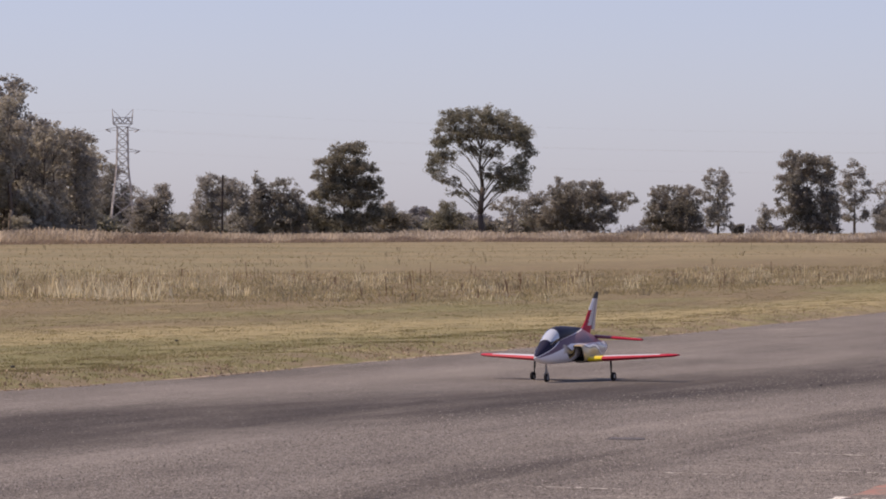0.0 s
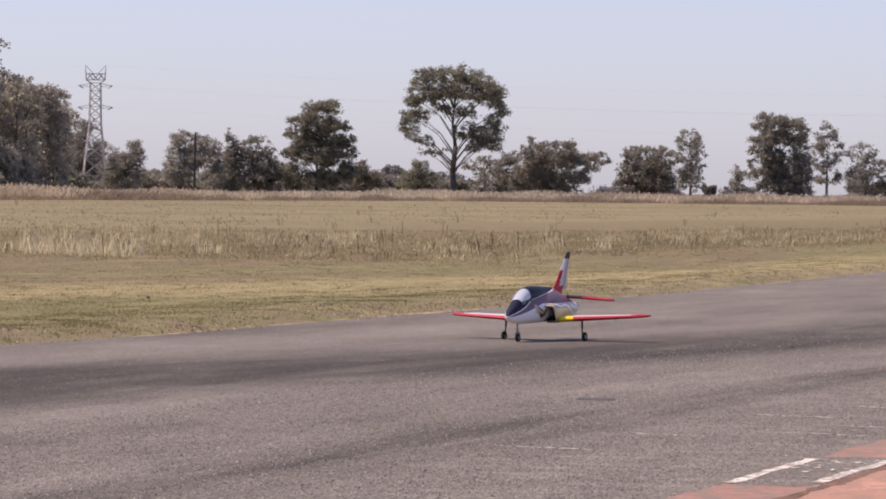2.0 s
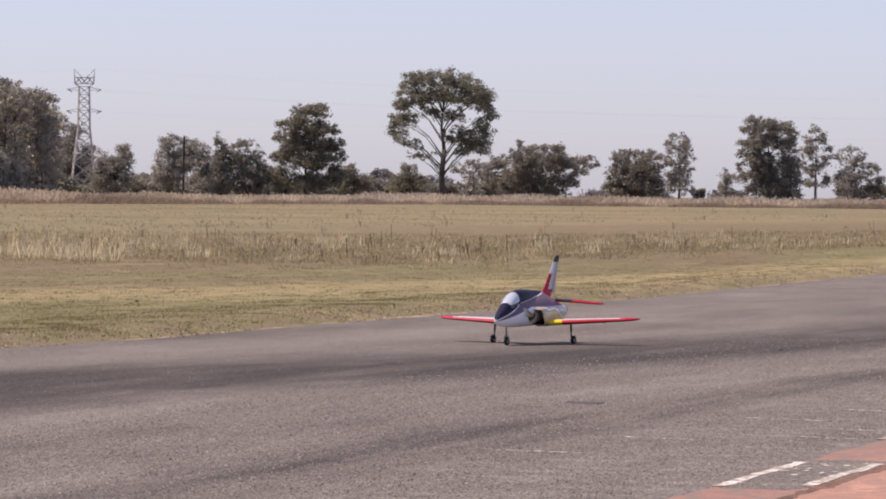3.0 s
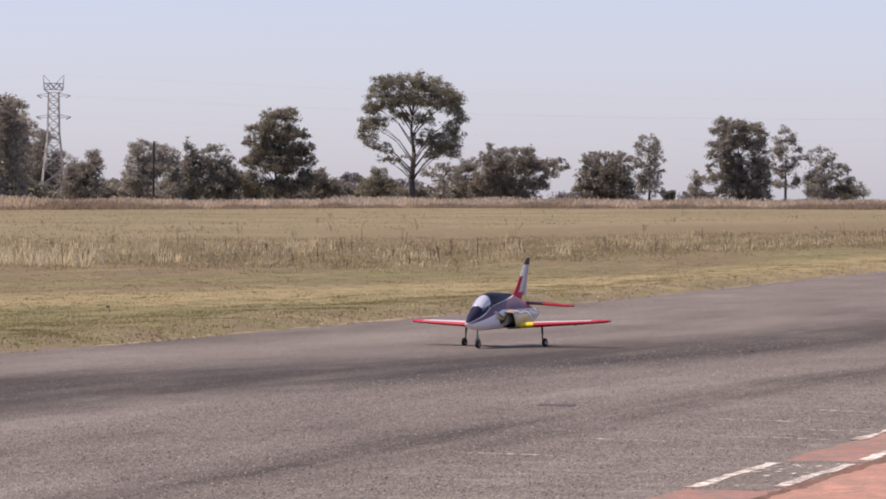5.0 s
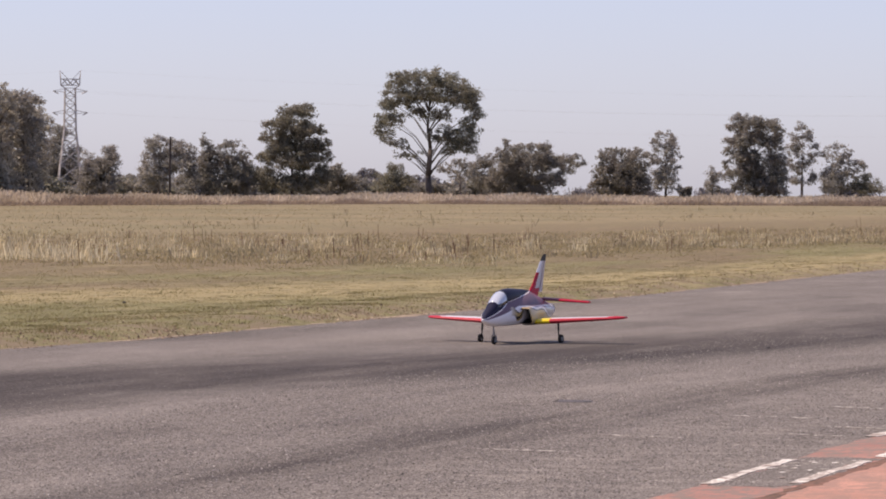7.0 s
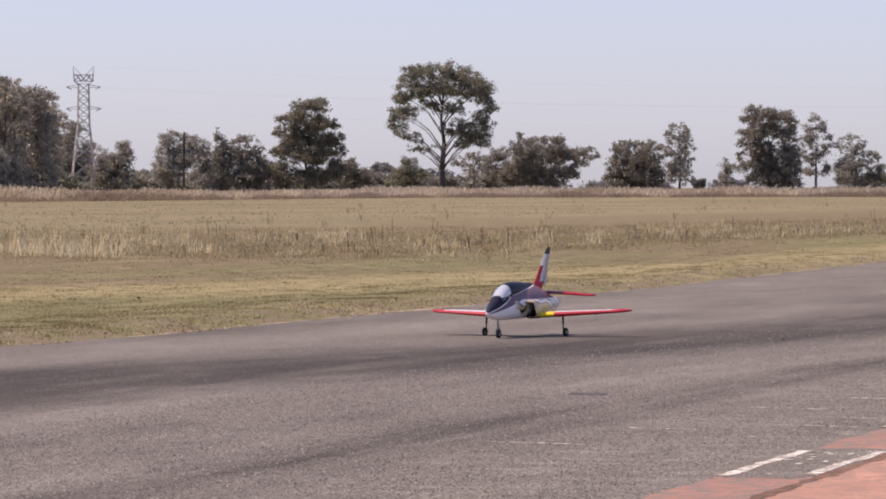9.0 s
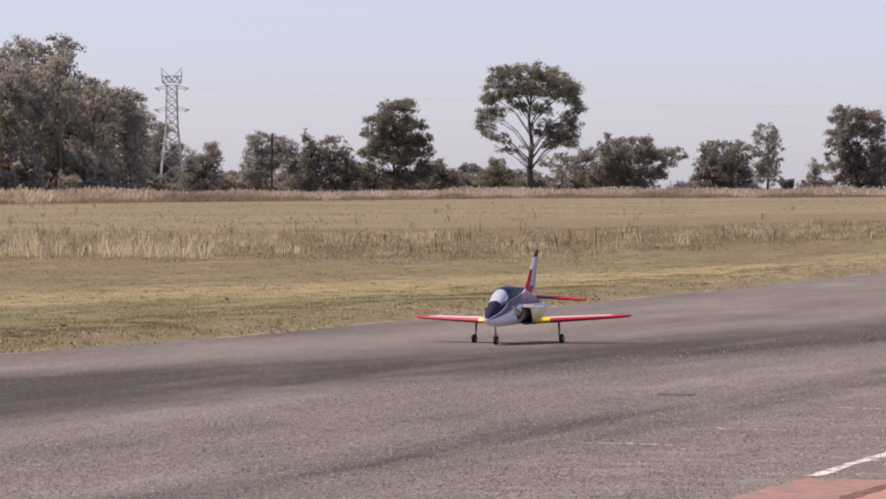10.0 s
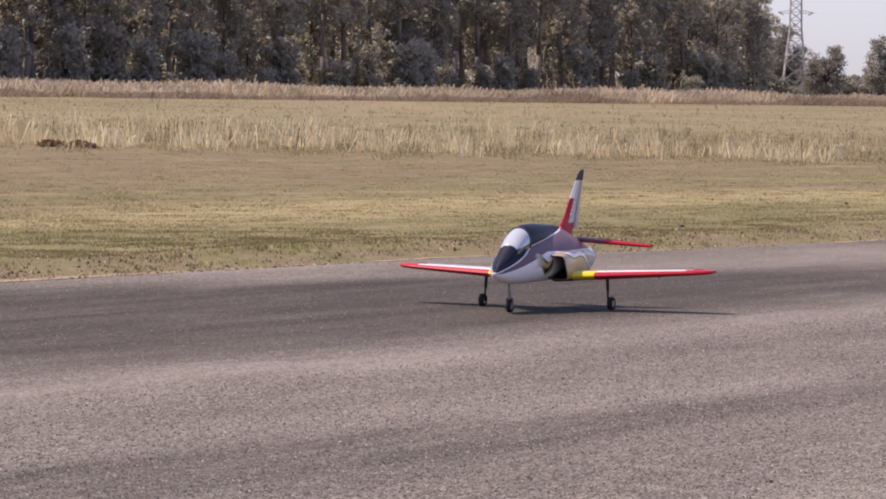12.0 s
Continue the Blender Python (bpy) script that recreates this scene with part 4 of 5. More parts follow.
def build_grass():
    rng = np.random.default_rng(4)
    p = verge_spots(rng, 80000)
    tuft = np.array([noise.noise(Vector((q[0] * 2.4, q[1] * 0.8, 14))) + 0.6 * noise.noise(Vector((q[0] * 0.5, q[1] * 0.15, 15))) for q in p])
    p, tuft = p[tuft > -0.35], tuft[tuft > -0.35]
    tagged(new("grass_turf", blades("grass_turf", p, rng.uniform(0.006, 0.017, len(p)) * (0.7 + 1.2 * np.clip(tuft, 0, 1)), 0.012, 1.1, TURF, rng, 4, 0.07)), "short mown yellow-green grass beside the runway", "grass", kind="stuff")
    p = verge_spots(rng, 9000)
    far = np.array([edge(v) for v in p[:, 1]]) - p[:, 0]
    tall = np.array([noise.noise(Vector((q[0] * 1.2, q[1] * 0.5, 61))) for q in p]) + 0.12 * np.exp(-far / 1.4)
    p, tall = p[tall > 0.05], tall[tall > 0.05]
    tagged(new("grass_tussocks", blades("grass_tussocks", p, rng.uniform(0.014, 0.034, len(p)) * (0.7 + 0.8 * np.clip(tall, 0, 1)), 0.010, 1.0, TUSSOCK, rng, 11, 0.055)), "uneven green, straw and brown tussocks in mown grass", "grass", kind="stuff")
    p = wedge(rng, 9000, -18.0, -15.8)
    p = p[rng.random(len(p)) < np.clip((np.array([edge(v) for v in p[:, 1]]) - p[:, 0]) / 0.5, 0, 1)]
    keep = np.array([noise.noise(Vector((q[0] * 1.1, q[1] * 0.8, 8))) for q in p]) + rng.normal(size=len(p)) * 0.25 > -0.05
    p = p[keep]
    tagged(new("grass_verge", blades("grass_verge", p, rng.uniform(0.010, 0.026, len(p)) * rng.uniform(0.4, 1.2, len(p)), 0.008, 0.9, TURF, rng, 7, 0.06)), "ragged tufts of grass along the asphalt edge", "grass", kind="stuff")
    p = weedy(rng, 9500, 55.0)
    s = np.array([0.45 * noise.noise(Vector((q[0] * 0.20, q[1] * 0.09, 2))) + 0.95 * noise.noise(Vector((q[0] * 0.9, q[1] * 0.5, 7))) for q in p])
    ok = s + rng.normal(size=len(s)) * 0.06 > 0.38
    p, s = p[ok], s[ok]
    bold = np.clip((np.degrees(np.arctan2(-p[:, 0], p[:, 1])) - 13.0) / 9.0, 0.5, 1.0)
    tagged(new("grass_weeds", blades("grass_weeds", p, bold * (0.06 + 0.5 * np.clip(s + 0.10, 0, 1) * rng.uniform(0.1, 1.6, len(p)) ** 1.3), 0.015, 0.30, DRY, rng, 8, 0.15, 0.3)), "dry straw-coloured weeds and seed stalks", "weeds", kind="stuff")
    b = np.radians(rng.choice((29.4, 28.7, 28.3, 27.2, 25.9, 25.1, 24.2, 22.6, 21.8, 20.6), 420) + rng.normal(size=420) * 0.18)
    d = 101.5 + rng.uniform(0, 7, 420)
    p = np.stack([-d * np.sin(b), d * np.cos(b), np.full(420, -0.03)], axis=1)
    tagged(new("grass_pale_clumps", blades("grass_pale_clumps", p, 0.12 + 0.5 * rng.random(len(p)) ** 2, 0.018, 0.26, DRY, rng, 9, 0.12, 0.4)), "tall pale straw clumps at the front of the weeds", "weeds", kind="stuff")
    p = weedy(rng, 10000, 70.0, -3.0)
    tagged(new("grass_low_weeds", blades("grass_low_weeds", p, 0.02 + 0.12 * rng.random(len(p)) ** 2, 0.018, 0.8, LOWWEED, rng, 6, 0.2, 0.2)), "low tangled olive and straw undergrowth", "weeds", kind="stuff")
    p = weedy(rng, 300, 48.0, 2.0)
    tagged(new("grass_dead_stalks", blades("grass_dead_stalks", p, 0.10 + 0.5 * rng.random(len(p)) ** 3, 0.013, 0.10, BRUSH, rng, 3, 0.10, 0.5)), "thin dark dead stalks standing in the weeds", "weeds", kind="stuff")
    p = weedy(rng, 2600, 50.0, 1.0)
    s = np.array([noise.noise(Vector((q[0] * 0.30, q[1] * 0.22, 9))) for q in p])
    p = p[s > 0.30]
    tagged(new("grass_dark_weeds", blades("grass_dark_weeds", p, 0.06 + 0.22 * rng.random(len(p)) ** 2, 0.022, 0.6, DARKWEED, rng, 9, 0.2, 0.3)), "grey-green broad-leaved weeds among dry stalks", "weeds", kind="stuff")
    p = wedge(rng, 3000, -172, -56)
    tagged(new("grass_field", blades("grass_field", p, rng.uniform(0.03, 0.10, len(p)), 0.05, 0.8, TURF, rng, 5, 0.5)), "sparse dry tufts in the open field", "grass", kind="stuff")
    p = wedge(rng, 110, -150, -40)
    tagged(new("grass_thistles", blades("grass_thistles", p, rng.uniform(0.15, 0.5, len(p)), 0.014, 0.25, DARKWEED, rng, 4, 0.06, 0.9)), "scattered dark dead thistle stalks", "weeds", kind="stuff")
    n = 30000
    a = np.radians(rng.uniform(8.5, 32.0, n))
    d = np.minimum(172.0 / np.sin(a), 640.0) + rng.uniform(0, 32, n)
    p = np.stack([-d * np.sin(a), d * np.cos(a), np.full(n, -0.06)], axis=1)
    s = np.array([noise.noise(Vector((q[0] * 0.11, q[1] * 0.035, 4))) for q in p])
    tagged(new("grass_belt", blades("grass_belt", p, (1.05 + 0.6 * s) * rng.uniform(0.5, 1.25, len(p)), 0.06, 0.5, TALL, rng, 6, 0.45, 0.5)), "tall pinkish-brown veld grass along the field edge", "grass", kind="stuff")


    n = 11000
    a = np.radians(rng.uniform(8.5, 32.0, n))
    d = np.minimum(172.0 / np.sin(a), 640.0) - rng.uniform(0, 9, n)
    p = np.stack([-d * np.sin(a), d * np.cos(a), np.full(n, -0.06)], axis=1)
    s = np.array([noise.noise(Vector((q[0] * 0.16, q[1] * 0.06, 44))) for q in p])
    p, s = p[s > -0.22], s[s > -0.22]
    tagged(new("grass_belt_scrub", blades("grass_belt_scrub", p, (0.42 + 0.9 * np.clip(s + 0.1, 0, 1)) * rng.uniform(0.4, 1.2, len(p)), 0.07, 0.9, SCRUB, rng, 6, 0.5, 0.2)), "low mauve-brown scrub before the tall veld grass", "weeds", kind="stuff")


build_grass()

# ======================= trees across the field =======================
BUSH = "low grey-brown bush at the field edge"
HAZY = "far treetops on the horizon with haze put into their colour"
# across, height, half width and half height of each lobe of foliage
lobed_tree("small grey-green gum tree beside the pylon", 19.54, 720, LEAF_PALE, [(1.1, 7.4, 1.3, 1.3), (2.0, 6.7, 0.9, 1.1), (0.7, 5.9, 1.5, 1.3), (1.6, 3.8, 1.3, 1.8), (-0.4, 4.5, 1.5, 1.8), (-1.8, 5.9, 1.3, 1.5), (-2.2, 3.4, 1.5, 1.6), (0.7, 2.3, 1.6, 1.5)], seed=300)
lobed_tree("low dark tree behind the pylon legs", 19.90, 850, LEAF_DARK, [(0.4, 8.4, 1.4, 2.1), (-0.2, 5.4, 2.1, 2.1), (-0.6, 2.8, 2.6, 2.1), (-1.9, 12.6, 1.7, 1.3), (-3.2, 10.5, 1.5, 1.9), (-4.1, 6.2, 2.4, 3.0), (-4.9, 2.7, 2.6, 2.1)], seed=301)
lobed_tree("pale-stemmed gum tree behind the wooden pole", 18.84, 690, LEAF_PALE, [(-0.9, 8.6, 1.2, 1.1), (0.9, 9.2, 1.6, 0.9), (2.6, 8.5, 1.1, 1.1), (-0.2, 6.9, 1.7, 1.2), (-1.1, 4.5, 1.4, 1.7), (1.9, 6.2, 1.6, 1.7), (0.3, 3.8, 1.9, 1.7), (3.2, 7.3, 0.8, 1.0)], PALE_BARK, seed=302)
lobed_tree("narrow gum tree with rounded grey crown", 18.45, 700, LEAF_PALE, [(0.0, 7.6, 1.0, 1.2), (-0.4, 6.2, 1.3, 1.3), (0.4, 4.9, 1.3, 1.4), (-0.2, 2.8, 1.6, 1.6)], seed=303)
lobed_tree("slim pointed dark gum tree", 18.22, 690, LEAF_DARK, [(-0.6, 9.3, 0.4, 0.9), (-0.1, 7.9, 1.0, 1.4), (0.0, 6.0, 1.3, 1.7), (0.2, 3.4, 1.5, 1.7)], full=1.45, seed=304)
lobed_tree("spreading gum tree with rounded dark lobes", 17.90, 690, LEAF_DARK, [(-1.4, 8.4, 1.4, 0.8), (0.3, 8.7, 1.1, 0.7), (-0.7, 7.0, 1.8, 1.0), (1.5, 7.1, 0.8, 0.6), (2.2, 5.2, 1.0, 0.9), (0.3, 5.2, 1.9, 1.5), (-1.0, 3.2, 2.3, 1.5), (1.6, 3.1, 2.1, 1.4), (-1.7, 6.0, 1.0, 1.3)], seed=305)
lobed_tree("broad pointed gum tree with brown-green crown", 17.18, 690, LEAF_GREEN, [(0.7, 14.1, 1.4, 0.9), (-1.0, 13.6, 1.1, 0.9), (1.9, 13.5, 1.1, 1.1), (-2.8, 11.9, 1.3, 0.9), (-0.5, 11.7, 1.8, 1.2), (2.2, 11.4, 1.8, 1.2), (4.2, 11.0, 0.7, 1.0), (-3.5, 9.9, 1.0, 0.7), (-4.6, 9.6, 0.5, 0.3), (-1.5, 9.1, 2.1, 1.5), (1.5, 8.8, 2.1, 1.5), (4.2, 8.8, 1.1, 1.1), (-5.2, 6.8, 0.7, 0.5), (-3.2, 7.0, 1.5, 1.2), (-0.2, 6.1, 2.1, 1.3), (2.8, 6.4, 1.7, 1.3), (5.2, 7.1, 0.8, 1.1), (-3.8, 3.8, 1.4, 1.6), (-1.0, 3.2, 1.8, 1.3), (2.0, 3.3, 1.8, 1.3), (4.5, 4.3, 1.2, 1.7)], full=1.45, seed=306)
lobed_tree("dark bush with a pointed tip", 16.58, 700, LEAF_DARK, [(-0.3, 5.5, 0.4, 0.6), (-0.5, 4.4, 1.3, 1.1), (-1.7, 3.3, 1.5, 1.3), (1.2, 3.4, 1.3, 1.2), (2.2, 2.5, 1.0, 0.8)], full=1.45, seed=307)
lobed_tree("brown low bush with bare twigs", 15.92, 720, LEAF_GREEN, [(0.5, 5.5, 1.3, 0.8), (-0.7, 4.0, 1.7, 1.2), (1.5, 3.7, 1.6, 1.1), (-1.2, 2.6, 1.7, 1.0), (0.9, 2.5, 1.9, 1.0), (-0.3, 5.4, 0.7, 0.6)], seed=308)
lobed_tree("large umbrella-crowned gum tree with forking bare limbs", 15.47, 690, LEAF_GREEN, [(-4.8, 17.9, 1.7, 1.4), (-2.2, 18.9, 2.4, 1.2), (0.8, 18.8, 2.4, 1.2), (3.7, 18.0, 2.1, 1.3), (5.8, 16.3, 1.5, 1.6), (-6.0, 15.3, 1.5, 1.3), (-3.2, 16.0, 2.2, 1.3), (0.0, 16.4, 2.5, 1.3), (3.2, 15.6, 2.2, 1.3), (6.7, 13.8, 1.1, 1.5), (-7.2, 12.9, 1.1, 1.3), (-7.5, 10.8, 0.9, 1.1), (-5.2, 12.6, 1.4, 1.1), (5.8, 11.6, 1.5, 1.2), (5.5, 9.4, 1.5, 1.4), (2.8, 10.2, 1.9, 1.3), (3.7, 8.4, 1.9, 1.1), (-1.7, 13.5, 1.3, 1.0), (-4.5, 8.9, 1.5, 0.7), (-6.3, 10.1, 1.0, 0.9), (-2.7, 7.3, 1.7, 0.5), (1.7, 13.1, 1.5, 1.0), (0.8, 10.2, 1.1, 0.9), (-4.5, 7.3, 0.9, 0.5)], deep=0.75, thick=1.5, fork=0.2, seed=309)
lobed_tree("thin leaning gum sapling with open crown", 15.10, 700, LEAF_PALE, [(-2.5, 5.4, 1.2, 0.7), (0.8, 5.9, 1.2, 0.8), (-1.0, 4.6, 1.2, 0.5), (1.6, 4.5, 0.9, 0.8), (-0.2, 6.4, 0.8, 0.5)], PALE_BARK, fork=0.0, seed=310)
lobed_tree("grey-green gum tree with rounded crown", 14.84, 720, LEAF_DARK, [(0.1, 7.1, 1.0, 0.9), (-0.9, 5.3, 1.0, 1.3), (1.2, 6.0, 1.0, 1.6), (0.0, 3.5, 1.6, 1.5), (1.9, 3.9, 1.0, 1.6)], seed=311)
lobed_tree("wide low gum tree with rounded dark crown", 14.27, 700, LEAF_DARK, [(-3.3, 9.3, 0.4, 0.9), (-3.7, 7.6, 1.0, 0.9), (-1.7, 8.3, 1.2, 0.9), (0.6, 8.8, 1.2, 0.7), (2.7, 8.4, 1.2, 0.9), (-2.9, 5.8, 1.5, 1.5), (-0.2, 6.5, 1.9, 1.4), (2.5, 6.5, 1.8, 1.4), (4.8, 6.6, 1.3, 1.0), (6.4, 7.0, 1.3, 0.7), (8.0, 6.2, 1.0, 0.6), (5.9, 5.2, 1.3, 0.7), (-1.0, 3.6, 2.1, 1.5), (2.1, 3.4, 2.0, 1.3), (4.4, 3.8, 1.2, 1.1), (-4.1, 3.7, 1.5, 1.7), (0.2, 2.1, 4.3, 0.8)], full=1.45, seed=312)
lobed_tree("rounded dark gum tree beyond the tall grass", 13.11, 710, LEAF_DARK, [(-2.0, 7.5, 1.4, 0.9), (0.2, 8.1, 1.6, 0.6), (2.0, 7.4, 1.3, 1.0), (-3.1, 5.5, 1.0, 0.9), (-0.8, 6.0, 2.2, 1.3), (2.4, 5.6, 1.6, 1.3), (-3.5, 3.1, 1.2, 1.3), (-0.8, 3.6, 2.2, 1.6), (2.4, 3.7, 1.8, 1.6), (0.4, 2.3, 3.3, 0.9)], full=1.45, seed=313)
lobed_tree("slender gum tree with open brown-green crown", 12.55, 720, LEAF_PALE, [(-1.6, 10.1, 0.8, 0.8), (-0.2, 10.7, 1.3, 0.7), (1.2, 10.1, 0.8, 0.9), (0.0, 8.9, 1.8, 1.0), (0.8, 7.5, 1.4, 0.9), (-3.2, 7.7, 0.6, 0.6), (-1.8, 6.7, 0.9, 1.1), (0.2, 5.7, 1.4, 1.2), (-1.6, 4.3, 1.2, 1.6), (0.5, 3.7, 1.0, 1.6), (2.0, 2.9, 0.4, 1.1)], seed=314)
lobed_tree("small pale gum tree", 11.99, 760, LEAF_PALE, [(0.1, 5.0, 1.2, 1.0), (-0.3, 3.3, 1.0, 1.1), (0.6, 2.5, 1.2, 0.8)], seed=315)
lobed_tree("tall dense dark green gum tree with layered limbs", 11.44, 690, LEAF_DARK, [(-2.3, 13.1, 1.1, 0.7), (-3.0, 11.8, 1.3, 1.1), (-0.8, 12.2, 2.1, 1.0), (1.5, 11.9, 1.7, 1.1), (3.2, 10.9, 0.8, 1.2), (-3.8, 9.7, 1.0, 0.8), (-1.1, 9.9, 2.4, 1.3), (1.9, 9.6, 1.7, 1.1), (-4.3, 8.0, 0.8, 0.7), (-1.9, 7.4, 2.0, 1.3), (-4.6, 6.2, 0.8, 0.5), (-3.4, 4.7, 1.5, 0.9), (-0.4, 5.4, 2.1, 1.7), (2.5, 6.9, 1.5, 1.3), (3.4, 4.8, 1.4, 1.5), (0.0, 3.1, 2.1, 1.5), (2.7, 2.7, 1.8, 1.3), (-3.0, 3.0, 1.0, 0.8)], full=1.45, seed=316)
lobed_tree("slender open gum tree with pale stems", 10.88, 720, LEAF_PALE, [(0.0, 12.2, 1.1, 0.6), (-1.0, 10.8, 1.0, 0.9), (0.9, 10.8, 1.0, 0.9), (1.9, 9.2, 0.5, 0.5), (-0.6, 8.8, 1.4, 1.0), (-1.5, 7.0, 0.9, 0.9), (1.3, 7.4, 1.0, 0.9), (-0.2, 5.8, 1.6, 0.9), (-0.7, 4.0, 1.0, 1.0), (1.6, 4.4, 0.9, 1.1)], PALE_BARK, seed=317)
lobed_tree("airy pale gum tree over low bushes", 10.41, 720, LEAF_PALE, [(-0.8, 9.1, 1.3, 0.7), (-2.2, 7.9, 0.9, 0.7), (0.8, 7.9, 1.0, 0.7), (-0.4, 6.9, 1.6, 0.7), (2.1, 6.7, 1.0, 0.6), (3.4, 6.1, 0.8, 0.8), (1.6, 4.9, 1.2, 0.9), (-1.6, 4.9, 1.8, 1.4), (-0.8, 3.3, 2.1, 1.4)], PALE_BARK, seed=318)
lobed_tree("brown rounded bush beyond the tall grass", 10.11, 720, LEAF_GREEN, [(-0.2, 3.6, 1.5, 1.3), (0.6, 2.8, 2.0, 1.1), (-1.8, 2.6, 1.6, 0.8)], seed=319)

# bearing, distance, height, half width
LOW = [(19.17, 1000, 5.4, 3.7), (16.87, 800, 4.6, 3.9), (12.32, 900, 3.0, 1.5), (17.43, 1200, 5.2, 8.8), (18.06, 1200, 5.2, 10.2), (18.6, 1100, 5.0, 8.0), (14.9, 820, 5.0, 5.0), (19.8, 1100, 6.0, 6.0)]
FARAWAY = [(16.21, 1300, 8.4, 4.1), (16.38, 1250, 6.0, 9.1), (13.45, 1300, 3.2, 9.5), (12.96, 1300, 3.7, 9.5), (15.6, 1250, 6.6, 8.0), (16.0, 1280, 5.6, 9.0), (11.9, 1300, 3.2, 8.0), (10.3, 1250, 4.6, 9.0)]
for k, (b, d, h, w) in enumerate(LOW):
    tree(BUSH, h, w, LEAF_DARK, 110 + k, 0.0, 34, 90, 0.32, BARK, 0.30, bearing(b, d, 61 * k), 0.2)
# the farthest treetops carry their haze in the leaf colour
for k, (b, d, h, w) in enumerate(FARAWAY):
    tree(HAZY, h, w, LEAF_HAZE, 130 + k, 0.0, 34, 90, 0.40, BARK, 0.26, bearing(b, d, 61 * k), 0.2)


def build_hedge():
    """The low dark scrub that joins the trees along the field."""
    rnd = random.Random(77)
    kinds = [tree("low dark scrub bush at the field edge", 3.4 + 0.5 * k, 3.2, (LEAF_DARK, LEAF_GREEN, LEAF_DARK)[k], 150 + k, 0.0, 34, 80, 0.28, BARK, 0.28, bearing((19.0, 17.5, 16.4)[k], 770), 0.2, "scrub bushes") for k in range(3)]
    b = 20.2
    while b > 14.6:
        if not 15.62 < b < 15.8:
            made = copy_thing(rnd.choice(kinds), bearing(b, rnd.uniform(735, 820), rnd.uniform(0, 360)))
            k = rnd.uniform(0.55, 1.15)
            made.scale = (k * 1.2, k * 1.2, k)
        b -= rnd.uniform(0.13, 0.34)


build_hedge()


def build_woods():
    rnd = random.Random(12)
    kinds = []
    for k, h in enumerate((14.5, 17.5, 18.5, 16.5, 19.5, 15.5)):
        # a bare stem below, narrow lobes up the stem, an airy top
        bare = (0.12, 0.38, 0.22, 0.42, 0.48, 0.08)[k]
        n = 13
        lobes = []
        for i in range(n):
            q = (i + rnd.random() * 0.8) / n
            z = h * (bare + (0.95 - bare) * q)
            wide = (2.6 if k in (0, 5) else 1.9) * math.sin(math.pi * (0.22 + 0.70 * q))
            lobes.append((rnd.uniform(-1, 1) * wide, z, rnd.uniform(0.7, 1.35), rnd.uniform(0.6, 1.1)))
        kinds.append(lobed_tree("tall gum tree in a dark plantation", 0, 0, (LEAF_WOOD, LEAF_WOOD, LEAF_PALE, LEAF_WOOD, LEAF_WOOD, LEAF_PALE)[k], lobes, (BARK, PALE_BARK, BARK, PALE_BARK, PALE_BARK, BARK)[k], 200 + k, 0.2, 1.0, 0.18, 1.0,
                                "plantation trees", pose(-190.0 - 3 * k, 452.0 - 14 * k, -0.06, 0, 0, 50 * k)))
    small = tree("low bushy gum sapling at the wood's edge", 5.5, 2.2, LEAF_WOOD, 220, 0.02, 26, 120, 0.22, BARK, 0.36, pose(-187, 470, -0.06), 0.2, "plantation saplings")
    for row in range(4):
        y = 316.0 + row * 1.3
        while y < 580:
            x = -190.5 - 5.5 * row + rnd.uniform(-1.8, 1.8)
            across = math.degrees(math.atan2(-x, y))
            if across < 20.35:
                break
            edge = across < 21.25
            k = rnd.choice((0, 0, 5)) if edge else rnd.randrange(6)
            s = (rnd.uniform(0.84, 0.98) * (0.86 + 0.14 * min(1, (across - 20.35) / 0.5)) if edge else rnd.uniform(0.9, 1.08))
            s *= 1.07 if across < 21.7 else 0.97
            made = copy_thing(kinds[k], pose(x, y, -0.06, rnd.uniform(-2, 2), rnd.uniform(-2, 2), rnd.uniform(0, 360)))
            made.scale = (s, s, s * rnd.uniform(0.95, 1.06))
            y += rnd.uniform(3.2, 6.2)
    rng = np.random.default_rng(31)
    n = 30000
    y = rng.uniform(325, 600, n)
    c = np.stack([-222 + rng.uniform(-8, 8, n), y, 13.0 * rng.random(n) ** 1.2], axis=1)
    c = c[np.degrees(np.arctan2(-c[:, 0], c[:, 1])) > 20.8]
    face = np.tile(np.array([0.9, -0.4, 0.3]), (len(c), 1))
    tagged(new("woods_depth", quads_mesh("woods_depth", leaf_quads(c, face, 0.42, rng), LEAF_WOOD)), "deep shaded foliage inside the gum plantation", "woods", kind="stuff")
    y = 318.0
    while y < 505:
        made = copy_thing(small, pose(-188.0 + rnd.uniform(-1.5, 1.5), y, -0.06, 0, 0, rnd.uniform(0, 360)))
        s = rnd.uniform(0.5, 1.15)
        made.scale = (s, s, s)
        y += rnd.uniform(4.0, 11.0)


build_woods()


